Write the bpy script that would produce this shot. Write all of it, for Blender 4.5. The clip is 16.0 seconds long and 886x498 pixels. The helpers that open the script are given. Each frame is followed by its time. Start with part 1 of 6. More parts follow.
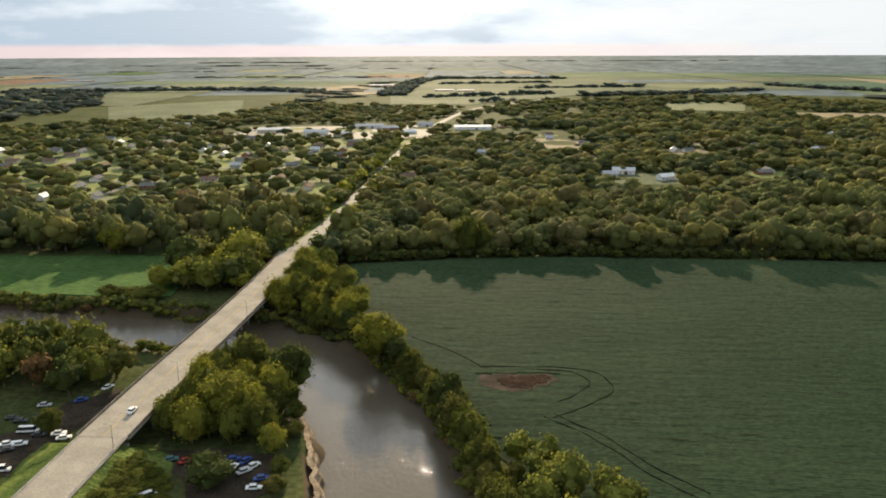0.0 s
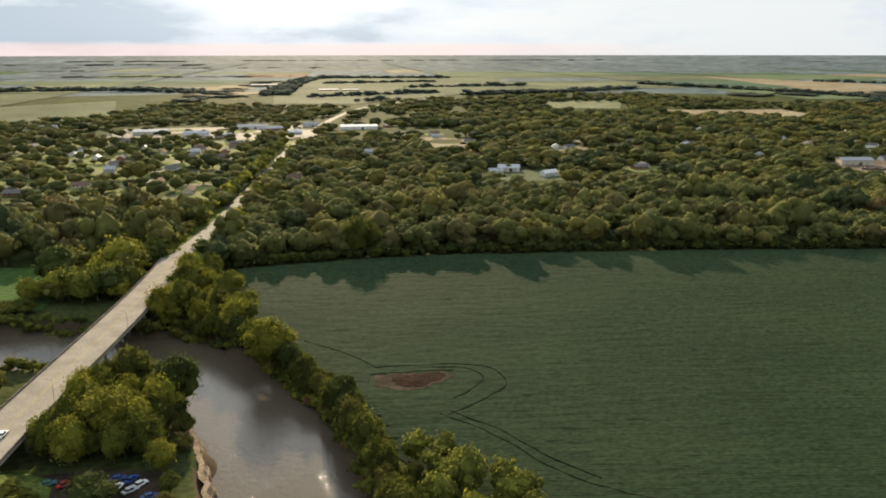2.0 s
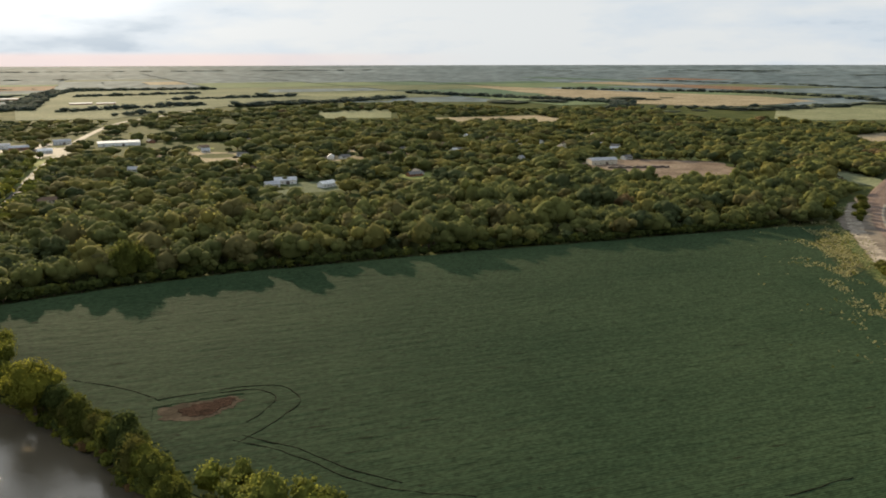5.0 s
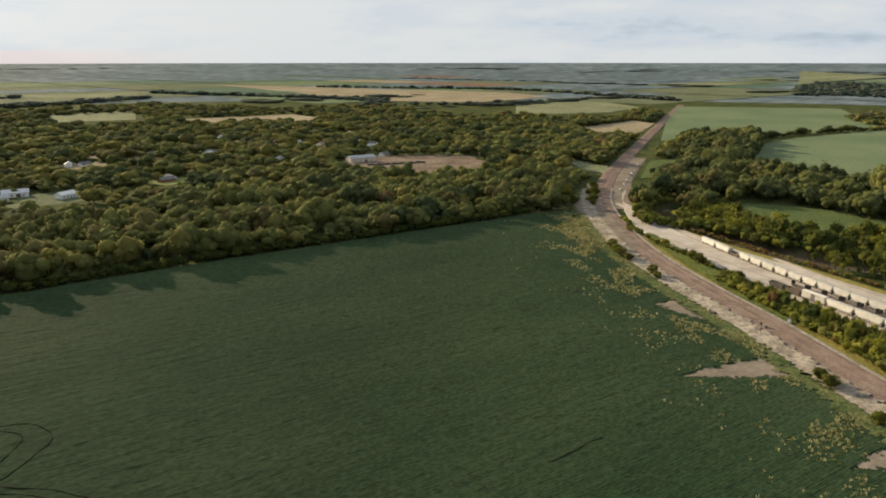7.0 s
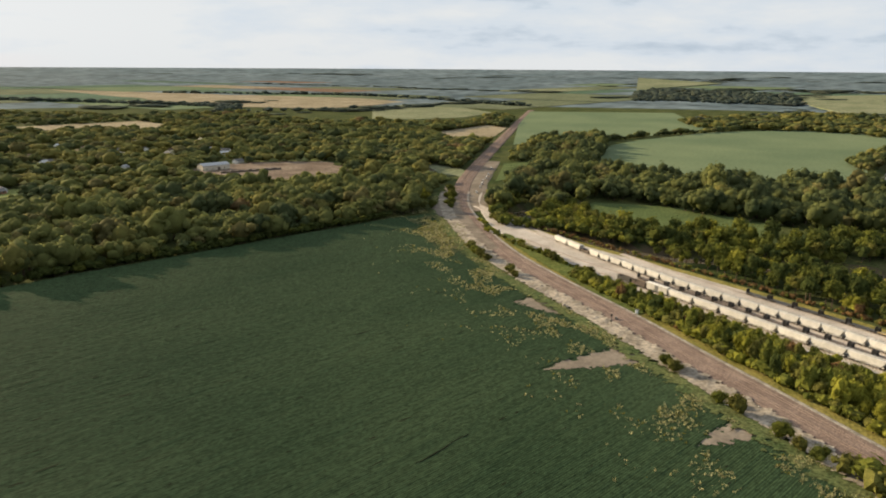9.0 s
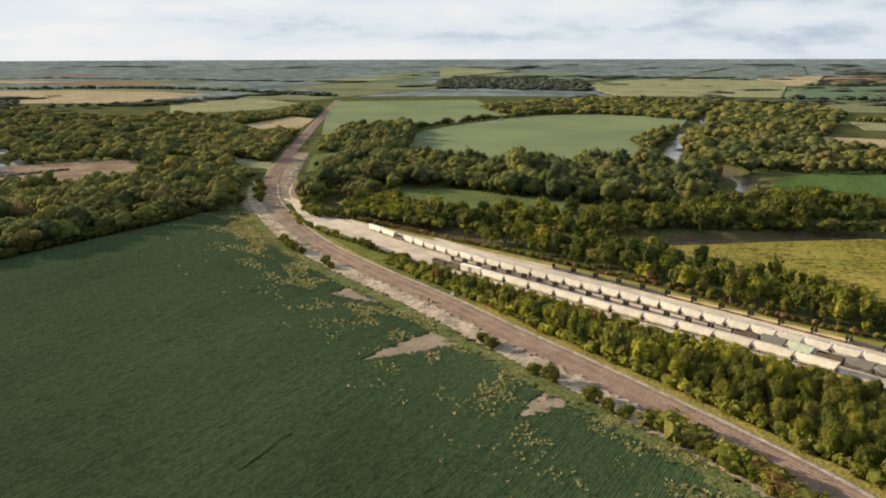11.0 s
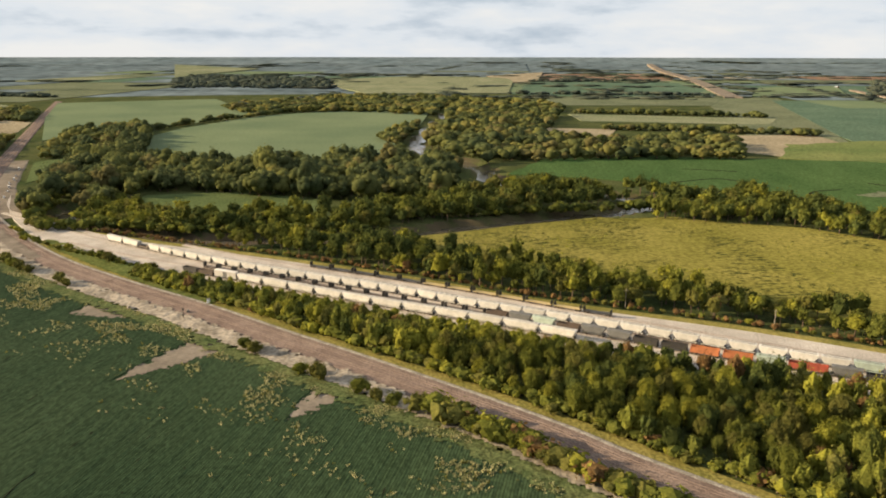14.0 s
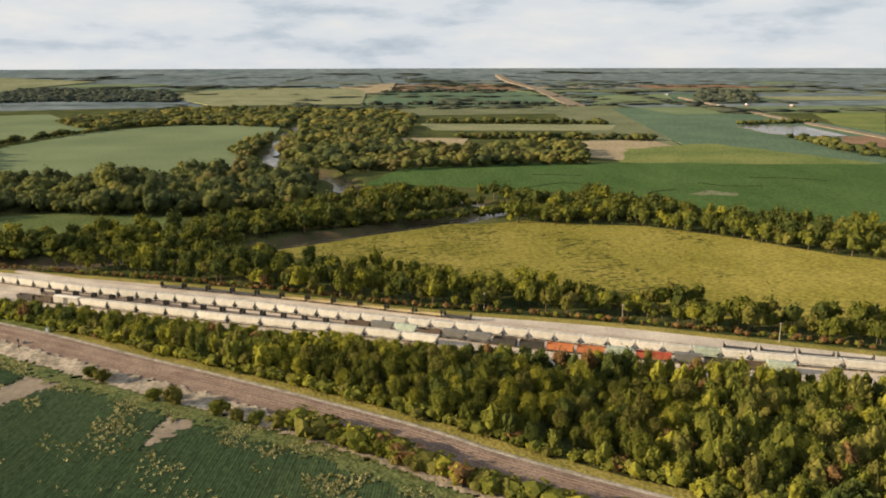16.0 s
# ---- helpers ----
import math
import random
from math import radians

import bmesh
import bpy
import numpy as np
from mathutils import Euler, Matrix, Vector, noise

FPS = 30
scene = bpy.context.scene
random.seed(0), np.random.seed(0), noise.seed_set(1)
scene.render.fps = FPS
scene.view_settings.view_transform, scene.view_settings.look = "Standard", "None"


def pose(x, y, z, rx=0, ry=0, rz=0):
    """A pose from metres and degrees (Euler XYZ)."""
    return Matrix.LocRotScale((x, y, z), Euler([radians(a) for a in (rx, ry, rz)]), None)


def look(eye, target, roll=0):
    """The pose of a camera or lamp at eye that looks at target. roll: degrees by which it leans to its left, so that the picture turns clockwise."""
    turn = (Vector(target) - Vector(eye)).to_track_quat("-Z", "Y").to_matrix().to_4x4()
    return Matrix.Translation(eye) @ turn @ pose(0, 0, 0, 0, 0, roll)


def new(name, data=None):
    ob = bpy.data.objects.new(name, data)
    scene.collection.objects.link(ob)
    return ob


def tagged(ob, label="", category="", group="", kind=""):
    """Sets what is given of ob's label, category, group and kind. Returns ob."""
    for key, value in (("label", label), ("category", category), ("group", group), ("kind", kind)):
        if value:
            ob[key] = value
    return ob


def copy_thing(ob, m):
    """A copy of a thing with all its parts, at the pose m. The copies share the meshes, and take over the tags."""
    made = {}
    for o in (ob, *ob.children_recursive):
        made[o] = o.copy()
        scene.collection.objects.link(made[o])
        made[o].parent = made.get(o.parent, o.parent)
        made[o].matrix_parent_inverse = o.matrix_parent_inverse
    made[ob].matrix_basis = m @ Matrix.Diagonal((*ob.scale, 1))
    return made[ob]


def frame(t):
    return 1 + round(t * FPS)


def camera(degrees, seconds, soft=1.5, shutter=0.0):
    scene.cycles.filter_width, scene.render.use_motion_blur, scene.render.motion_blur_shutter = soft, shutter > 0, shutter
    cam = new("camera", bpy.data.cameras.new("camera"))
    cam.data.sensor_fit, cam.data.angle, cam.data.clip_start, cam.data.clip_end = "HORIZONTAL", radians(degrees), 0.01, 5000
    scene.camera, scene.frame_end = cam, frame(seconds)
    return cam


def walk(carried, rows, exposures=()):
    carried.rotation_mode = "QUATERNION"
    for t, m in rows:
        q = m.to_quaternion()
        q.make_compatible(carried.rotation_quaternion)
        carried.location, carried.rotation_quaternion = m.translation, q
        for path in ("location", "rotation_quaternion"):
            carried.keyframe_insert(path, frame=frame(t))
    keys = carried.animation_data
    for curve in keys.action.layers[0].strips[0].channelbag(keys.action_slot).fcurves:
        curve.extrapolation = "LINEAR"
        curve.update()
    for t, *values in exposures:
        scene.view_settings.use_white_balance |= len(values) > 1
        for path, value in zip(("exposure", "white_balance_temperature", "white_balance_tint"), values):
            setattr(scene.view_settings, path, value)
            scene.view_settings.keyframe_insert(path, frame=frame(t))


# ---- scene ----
# (seconds, x, y, z, pitch, lean, turn)
ROWS = [
    (0.0, -0.00, -0.00, 120.00, -14.15, 0.22, -0.00),
    (0.5, -0.01, 0.15, 119.90, -14.19, 0.18, -1.70),
    (1.0, -0.02, 0.34, 119.84, -14.19, 0.08, -3.70),
    (1.5, -0.09, 0.57, 119.84, -14.22, 0.09, -5.76),
    (2.0, -0.23, 0.82, 119.91, -14.22, 0.06, -8.26),
    (2.5, -0.49, 1.00, 119.97, -14.03, 0.05, -10.45),
    (3.0, -0.81, 1.08, 119.94, -13.71, 0.07, -12.93),
    (5.5, -1.29, 0.94, 121.42, -13.63, 0.03, -29.81),
    (6.0, -1.35, 0.85, 121.91, -13.70, -0.09, -35.68),
    (6.5, -1.45, 0.75, 122.24, -13.72, -0.08, -39.29),
    (7.0, -1.48, 0.66, 122.38, -13.72, 0.03, -42.16),
    (7.5, -1.42, 0.57, 122.30, -13.48, -0.03, -44.57),
    (8.0, -1.27, 0.54, 122.11, -13.25, -0.14, -46.95),
    (8.5, -1.14, 0.59, 121.88, -13.23, -0.36, -49.71),
    (9.0, -1.07, 0.71, 121.59, -13.27, -0.36, -52.50),
    (11.5, 3.22, 1.97, 119.97, -14.03, 0.11, -70.19),
    (12.0, 3.13, 2.18, 119.89, -14.04, 0.01, -73.79),
    (12.5, 2.97, 2.40, 119.85, -14.06, -0.01, -76.61),
    (13.0, 2.75, 2.57, 119.83, -14.07, -0.04, -79.28),
    (13.5, 2.53, 2.74, 119.77, -14.09, -0.09, -82.14),
    (14.0, 2.35, 2.77, 119.62, -14.08, -0.07, -84.71),
    (14.5, 2.41, 2.56, 119.45, -13.34, -0.07, -87.39),
    (15.0, 2.43, 2.25, 119.29, -13.32, 0.01, -90.35),
    (15.5, 2.30, 1.97, 119.17, -13.30, 0.07, -93.00),
    (16.0, 2.10, 1.73, 119.07, -13.30, 0.12, -95.22),]
cam = camera(59.1, 16.0, soft=1.9)
walk(cam, [(t, pose(x, y, z, 90 + pitch, lean, turn)) for t, x, y, z, pitch, lean, turn in ROWS],
     [(0, 1.42, 6350, 9), (3, 1.3, 6350, 9), (5.5, 1.2, 6350, 9), (6.0, 1.24, 6500, 15), (6.5, 1.04, 6480, 13), (6.9, 1.1, 6400, 9), (9, 1.24, 6400, 10), (11.5, 1.4, 6550, 11), (12.5, 1.43, 6600, 11), (16, 1.25, 6700, 11)])

# ---- light ----
SUN_AZ, SUN_EL = -1.5, 17.5
world = bpy.data.worlds.new("sky")
scene.world = world
world.use_nodes = True
wn, wl = world.node_tree.nodes, world.node_tree.links
wn.clear()
w_out, w_bg = wn.new("ShaderNodeOutputWorld"), wn.new("ShaderNodeBackground")
w_sky = wn.new("ShaderNodeTexSky")
w_sky.sky_type, w_sky.sun_disc = "NISHITA", False
w_sky.sun_elevation, w_sky.sun_rotation = radians(SUN_EL), radians(SUN_AZ)
w_sky.air_density, w_sky.dust_density, w_sky.ozone_density = 1.0, 2.5, 1.0
w_dim = wn.new("ShaderNodeVectorMath")
w_dim.operation = "SCALE"
w_dim.inputs["Scale"].default_value = 0.022
w_hue, w_mix = wn.new("ShaderNodeHueSaturation"), wn.new("ShaderNodeMix")
w_hue.inputs["Saturation"].default_value = 0.35
wl.new(w_sky.outputs[0], w_hue.inputs["Color"])
wl.new(w_hue.outputs[0], w_dim.inputs[0])


def w_math(kind, a, b=0.0, c=0.0):
    """One sum on the sky's values; a and b are numbers or outputs."""
    node = wn.new("ShaderNodeMath")
    node.operation = kind
    for k, v in enumerate((a, b, c)):
        if isinstance(v, (int, float)):
            node.inputs[k].default_value = v
        else:
            wl.new(v, node.inputs[k])
    return node.outputs[0]


def w_range(v, low, high, to=1.0):
    node = wn.new("ShaderNodeMapRange")
    node.interpolation_type = "SMOOTHSTEP"
    node.inputs["From Min"].default_value, node.inputs["From Max"].default_value, node.inputs["To Max"].default_value = low, high, to
    wl.new(v, node.inputs["Value"])
    return node.outputs[0]


def w_clouds(scale, place, size, detail):
    spread, cloud = wn.new("ShaderNodeMapping"), wn.new("ShaderNodeTexNoise")
    spread.inputs["Scale"].default_value, spread.inputs["Location"].default_value = scale, place
    cloud.inputs["Scale"].default_value, cloud.inputs["Detail"].default_value, cloud.inputs["Roughness"].default_value = size, detail, 0.56
    wl.new(w_co.outputs["Generated"], spread.inputs[0])
    wl.new(spread.outputs[0], cloud.inputs["Vector"])
    return cloud.outputs["Fac"]


# a broken overcast: flat cloud decks, brightest round the veiled sun, a grey bank in the west with a pink gap under it
w_co, w_axes = wn.new("ShaderNodeTexCoord"), wn.new("ShaderNodeSeparateXYZ")
wl.new(w_co.outputs["Generated"], w_axes.inputs[0])
w_east, w_north, w_up = w_axes.outputs
w_sunward = w_math("ADD", w_math("MULTIPLY", w_east, math.sin(radians(22))), w_math("MULTIPLY", w_north, math.cos(radians(22))))
w_glow = w_range(w_sunward, 0.78, 0.99)
w_west = w_math("MULTIPLY", w_range(w_east, 0.36, 0.1), w_range(w_up, 0.1, 0.02))
w_low = w_range(w_up, 0.022, 0.002)
w_puff = w_math("ADD", w_math("MULTIPLY", w_clouds((3.2, 3.2, 14.0), (2.3, 0.4, 1.1), 1.7, 9.0), 2.6), w_math("MULTIPLY", w_clouds((8.0, 8.0, 24.0), (0.7, 3.1, 0.2), 1.6, 7.0), 0.7))
w_f = w_math("ADD", w_math("ADD", w_math("SUBTRACT", w_puff, 1.08), w_math("MULTIPLY", w_glow, 0.4)), w_math("MULTIPLY", w_low, 0.22))
w_f = w_math("SUBTRACT", w_f, w_math("MULTIPLY", w_west, 0.5))
w_ramp = wn.new("ShaderNodeValToRGB")
w_ramp.color_ramp.elements[0].position, w_ramp.color_ramp.elements[0].color = 0.12, (0.2, 0.238, 0.275, 1)
w_ramp.color_ramp.elements[1].position, w_ramp.color_ramp.elements[1].color = 1.0, (0.352, 0.358, 0.356, 1)
w_ramp.color_ramp.elements.new(0.5).color = (0.3, 0.326, 0.35, 1)
wl.new(w_f, w_ramp.inputs[0])
w_pink = wn.new("ShaderNodeMix")
w_pink.data_type = w_mix.data_type = "RGBA"
w_pink.inputs[7].default_value = (0.43, 0.31, 0.275, 1)
wl.new(w_math("MULTIPLY", w_math("MULTIPLY", w_range(w_up, 0.012, 0.005), w_range(w_east, 0.5, 0.1)), 0.62), w_pink.inputs[0])
wl.new(w_ramp.outputs[0], w_pink.inputs[6])
w_mix.inputs[0].default_value = 0.93
wl.new(w_dim.outputs[0], w_mix.inputs[6])
w_halo = w_math("ADD", w_math("ADD", w_math("MULTIPLY", w_east, math.sin(radians(SUN_AZ)) * math.cos(radians(SUN_EL))), w_math("MULTIPLY", w_north, math.cos(radians(SUN_AZ)) * math.cos(radians(SUN_EL)))), w_math("MULTIPLY", w_up, math.sin(radians(SUN_EL))))
w_veil, w_shine = wn.new("ShaderNodeVectorMath"), wn.new("ShaderNodeVectorMath")
w_veil.operation, w_shine.operation = "SCALE", "ADD"
w_veil.inputs[0].default_value = (1.0, 0.95, 0.86)
wl.new(w_range(w_halo, math.cos(radians(17)), math.cos(radians(3)), 0.6), w_veil.inputs["Scale"])
wl.new(w_pink.outputs[2], w_shine.inputs[0])
wl.new(w_veil.outputs[0], w_shine.inputs[1])
wl.new(w_shine.outputs[0], w_mix.inputs[7])
wl.new(w_mix.outputs[2], w_bg.inputs[0])
w_bg.inputs[1].default_value = 1.0
wl.new(w_bg.outputs[0], w_out.inputs[0])

sun = new("sun", bpy.data.lights.new("sun", "SUN"))
sun.data.energy, sun.data.angle, sun.data.color = 4.7, radians(1.4), (1.0, 0.79, 0.5)
sun.matrix_world = look((0, 0, 300), (-math.sin(radians(SUN_AZ)) * 100, -math.cos(radians(SUN_AZ)) * 100, 300 - 100 * math.tan(radians(SUN_EL))))

# ---- helpers of this scene ----
RNG = np.random.default_rng(7)
NEAR, SPAN, HIGH = 1800.0, 3000.0, 120.0


def bend(r):
    """How far a plain distance is drawn in beyond NEAR, where the land climbs to the skyline."""
    return np.where(r > NEAR, NEAR + SPAN - SPAN * SPAN / (np.maximum(r, NEAR) - NEAR + SPAN), r)


def lift(x, y, h=0.0):
    r = max(math.hypot(x, y), 1e-6)
    k = float(bend(np.array(r))) / r
    return Vector((x * k, y * k, HIGH * (1 - k) + h))


def mat(name, c1, c2, scale=0.2, fine=3.0, rough=0.9, bump=0.0, metal=0.0, fine_amount=0.35, stretch=(1, 1, 1), island=0.0, each=0.0, glow=0.0, turn=0.0, third=None, matte=0.0, gloss=0.006):
    m = bpy.data.materials.new(name)
    m.use_nodes = True
    n, l = m.node_tree.nodes, m.node_tree.links
    b = n["Principled BSDF"]
    co, mp = n.new("ShaderNodeTexCoord"), n.new("ShaderNodeMapping")
    mp.inputs["Scale"].default_value = stretch
    mp.inputs["Rotation"].default_value = (0, 0, radians(turn))
    l.new(co.outputs["Object"], mp.inputs[0])
    n1, n2 = n.new("ShaderNodeTexNoise"), n.new("ShaderNodeTexNoise")
    n1.inputs["Scale"].default_value, n1.inputs["Detail"].default_value = scale, 5.0
    n2.inputs["Scale"].default_value, n2.inputs["Detail"].default_value = fine, 3.0
    for t in (n1, n2):
        l.new(mp.outputs[0], t.inputs["Vector"])
    rp = n.new("ShaderNodeValToRGB")
    rp.color_ramp.elements[0].position, rp.color_ramp.elements[0].color = 0.32, (*c1, 1)
    rp.color_ramp.elements[1].position, rp.color_ramp.elements[1].color = 0.68, (*c2, 1)
    if third:
        e = rp.color_ramp.elements.new(0.78)
        e.color = (*third, 1)
    l.new(n1.outputs["Fac"], rp.inputs[0])
    fm = n.new("ShaderNodeMapRange")
    fm.inputs["From Min"].default_value, fm.inputs["From Max"].default_value = 0.3, 0.7
    fm.inputs["To Min"].default_value, fm.inputs["To Max"].default_value = 1 - fine_amount, 1 + fine_amount
    l.new(n2.outputs["Fac"], fm.inputs["Value"])
    mul = n.new("ShaderNodeVectorMath")
    mul.operation = "SCALE"
    l.new(rp.outputs[0], mul.inputs[0])
    l.new(fm.outputs[0], mul.inputs["Scale"])
    last = mul
    for amount, kind, socket in ((island, "ShaderNodeNewGeometry", "Random Per Island"), (each, "ShaderNodeObjectInfo", "Random")):
        if amount:
            g, r, s = n.new(kind), n.new("ShaderNodeMapRange"), n.new("ShaderNodeVectorMath")
            r.inputs["To Min"].default_value, r.inputs["To Max"].default_value = 1 - amount, 1 + amount
            s.operation = "SCALE"
            l.new(g.outputs[socket], r.inputs["Value"])
            l.new(last.outputs[0], s.inputs[0])
            l.new(r.outputs[0], s.inputs["Scale"])
            last = s
    l.new(last.outputs[0], b.inputs["Base Color"])
    b.inputs["Roughness"].default_value, b.inputs["Metallic"].default_value = rough, metal
    b.inputs["Diffuse Roughness"].default_value = matte
    if rough > 0.8:
        b.inputs["Specular IOR Level"].default_value = 0.03 if glow else gloss
    if bump:
        bp = n.new("ShaderNodeBump")
        bp.inputs["Strength"].default_value, bp.inputs["Distance"].default_value = 1.0, bump
        l.new(n2.outputs["Fac"], bp.inputs["Height"])
        l.new(bp.outputs[0], b.inputs["Normal"])
    if glow:
        tr, mx, o = n.new("ShaderNodeBsdfTranslucent"), n.new("ShaderNodeMixShader"), n["Material Output"]
        mx.inputs[0].default_value = glow
        l.new(last.outputs[0], tr.inputs[0])
        l.new(b.outputs[0], mx.inputs[1])
        l.new(tr.outputs[0], mx.inputs[2])
        l.new(mx.outputs[0], o.inputs[0])
    return m


def finish(name, bm, material, smooth=False):
    me = bpy.data.meshes.new(name)
    bm.to_mesh(me)
    bm.free()
    for m in material if isinstance(material, (list, tuple)) else [material]:
        me.materials.append(m)
    if smooth:
        me.polygons.foreach_set("use_smooth", [True] * len(me.polygons))
    return me


def part(name, bm, material, parent=None, label="", smooth=False):
    ob = new(name, finish(name, bm, material, smooth))
    ob.parent = parent
    return tagged(ob, label)


def box(bm, sx, sy, sz, x=0, y=0, z=0, turn=0.0, top=1.0, bevel=0.0):
    """A box that stands with its base at z; top narrows its upper face."""
    v = []
    for k, (a, b) in enumerate([(-1, -1), (1, -1), (1, 1), (-1, 1)] * 2):
        s = top if k > 3 else 1.0
        px, py = a * sx / 2 * s, b * sy / 2 * s
        c, d = math.cos(turn), math.sin(turn)
        v.append(bm.verts.new((x + px * c - py * d, y + px * d + py * c, z + (sz if k > 3 else 0))))
    fs = [bm.faces.new([v[i] for i in q]) for q in ((3, 2, 1, 0), (4, 5, 6, 7), (0, 1, 5, 4), (1, 2, 6, 5), (2, 3, 7, 6), (3, 0, 4, 7))]
    if bevel:
        bmesh.ops.bevel(bm, geom=list({e for f in fs for e in f.edges}), offset=bevel, segments=1, affect="EDGES")
    return v


def tube(bm, a, b, r1, r2=None, sides=8):
    r2 = r1 if r2 is None else r2
    a, b = Vector(a), Vector(b)
    q = (b - a).to_track_quat("Z", "Y")
    rings = [[bm.verts.new(p + q @ Vector((r * math.cos(i * math.tau / sides), r * math.sin(i * math.tau / sides), 0))) for i in range(sides)] for p, r in ((a, r1), (b, r2))]
    for i in range(sides):
        j = (i + 1) % sides
        bm.faces.new((rings[0][i], rings[0][j], rings[1][j], rings[1][i]))
    bm.faces.new(rings[0][::-1])
    bm.faces.new(rings[1])


def curve(points, step=8.0):
    """A smooth line through the points, with a point about every step metres."""
    p = [np.array(q, float) for q in points]
    p = [2 * p[0] - p[1]] + p + [2 * p[-1] - p[-2]]
    out = []
    for a, b, c, d in zip(p, p[1:], p[2:], p[3:]):
        n = max(2, int(np.linalg.norm(c - b) / step))
        for i in range(n):
            t = i / n
            out.append(0.5 * (2 * b + (c - a) * t + (2 * a - 5 * b + 4 * c - d) * t * t + (3 * b - a - 3 * c + d) * t ** 3))
    return np.array(out + [p[-2]])


def offset(line, d):
    """The line moved d metres to its left."""
    t = np.gradient(line[:, :2], axis=0)
    t /= np.linalg.norm(t, axis=1)[:, None] + 1e-9
    q = line.copy()
    q[:, 0] -= t[:, 1] * d
    q[:, 1] += t[:, 0] * d
    return q


def ribbon(bm, line, profile):
    """Sweeps a profile of (aside, height) along a line; a third column of the line is its height."""
    rows = []
    for d, h in profile:
        q = offset(line, d)
        rows.append([bm.verts.new(lift(v[0], v[1], h + (v[2] if len(v) > 2 else 0))) for v in q])
    for a, b in zip(rows, rows[1:]):
        for i in range(len(a) - 1):
            bm.faces.new((a[i], b[i], b[i + 1], a[i + 1]))


def inside(px, py, poly):
    hit = np.zeros(len(px), bool)
    n = len(poly)
    for i in range(n):
        (x1, y1), (x2, y2) = poly[i], poly[(i + 1) % n]
        if y1 != y2:
            hit ^= ((y1 > py) != (y2 > py)) & (px < (x2 - x1) * (py - y1) / (y2 - y1) + x1)
    return hit


def line_distance(px, py, line):
    best = np.full(len(px), 1e9)
    for (x1, y1), (x2, y2) in zip(line[:-1, :2], line[1:, :2]):
        dx, dy = x2 - x1, y2 - y1
        t = np.clip(((px - x1) * dx + (py - y1) * dy) / (dx * dx + dy * dy), 0, 1)
        best = np.minimum(best, np.hypot(px - x1 - t * dx, py - y1 - t * dy))
    return best


# ---- materials ----
M_GROUND = mat("meadow ground", (0.03, 0.043, 0.015), (0.07, 0.076, 0.03), 0.02, 0.4, bump=0.3)
M_SOY = mat("soybean leaves", (0.029, 0.05, 0.024), (0.046, 0.069, 0.033), 0.012, 0.9, bump=0.12, stretch=(0.6, 1.1, 1), turn=7, fine_amount=0.35, matte=0.8, gloss=0.012)
M_GREEN = mat("bright green crop", (0.042, 0.08, 0.024), (0.062, 0.106, 0.034), 0.02, 0.6, bump=0.06, stretch=(0.4, 1, 1))
M_FADE = mat("yellowing green crop", (0.085, 0.115, 0.04), (0.14, 0.155, 0.058), 0.01, 0.3, bump=0.06)
M_DEEP = mat("deep green crop", (0.037, 0.07, 0.023), (0.055, 0.094, 0.032), 0.02, 0.6, bump=0.06, stretch=(0.4, 1, 1))
M_MEADOW = mat("dull meadow grass", (0.062, 0.085, 0.033), (0.088, 0.112, 0.045), 0.02, 0.6, bump=0.06)
M_FURROW = mat("dark crop furrow", (0.03, 0.042, 0.013), (0.07, 0.07, 0.022), 0.1, 0.8)
M_SAGE = mat("sage green crop", (0.092, 0.125, 0.072), (0.128, 0.16, 0.09), 0.006, 0.25, bump=0.04, fine_amount=0.12)
M_YELLOW = mat("yellowing crop", (0.125, 0.117, 0.026), (0.175, 0.155, 0.042), 0.02, 0.55, bump=0.35, stretch=(1, 0.8, 1), turn=-20, fine_amount=0.38, matte=0.3)
M_TAN = mat("dry stubble", (0.19, 0.16, 0.105), (0.265, 0.225, 0.155), 0.012, 0.2, bump=0.1)
M_BROWN = mat("ploughed soil", (0.13, 0.085, 0.06), (0.19, 0.13, 0.09), 0.015, 0.3, bump=0.1)
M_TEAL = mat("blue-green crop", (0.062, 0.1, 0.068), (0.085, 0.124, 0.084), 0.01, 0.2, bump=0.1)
M_PALE = mat("pale hay meadow", (0.125, 0.14, 0.08), (0.18, 0.187, 0.115), 0.01, 0.2, bump=0.1)
M_HAZEL = mat("dull olive pasture", (0.085, 0.1, 0.06), (0.128, 0.14, 0.085), 0.008, 0.2)
M_YARD = mat("bare earth yard", (0.1, 0.075, 0.058), (0.2, 0.16, 0.125), 0.03, 0.3, bump=0.2, third=(0.1, 0.115, 0.055))
M_LOT = mat("trodden dark dirt", (0.028, 0.023, 0.017), (0.06, 0.048, 0.036), 0.12, 1.2)
M_DRY = mat("dry field grass", (0.06, 0.066, 0.03), (0.125, 0.108, 0.055), 0.1, 0.9, bump=0.3, fine_amount=0.5)
# soil taken to near-black, so the shade between plants is in its colour
M_SOIL_SHADE = mat("soil darkened for shade", (0.008, 0.009, 0.006), (0.02, 0.019, 0.013), 0.3, 2.0)
P_POST = mat("galvanised steel", (0.3, 0.3, 0.29), (0.42, 0.42, 0.4), 0.6, 3.0, rough=0.55, metal=0.3)
P_POLE = mat("weathered pole wood", (0.3, 0.26, 0.2), (0.42, 0.37, 0.3), 0.8, 4.0)
M_STRAW = mat("dry weed straw", (0.21, 0.215, 0.1), (0.38, 0.35, 0.185), 0.5, 2.0, island=0.35, glow=0.25)
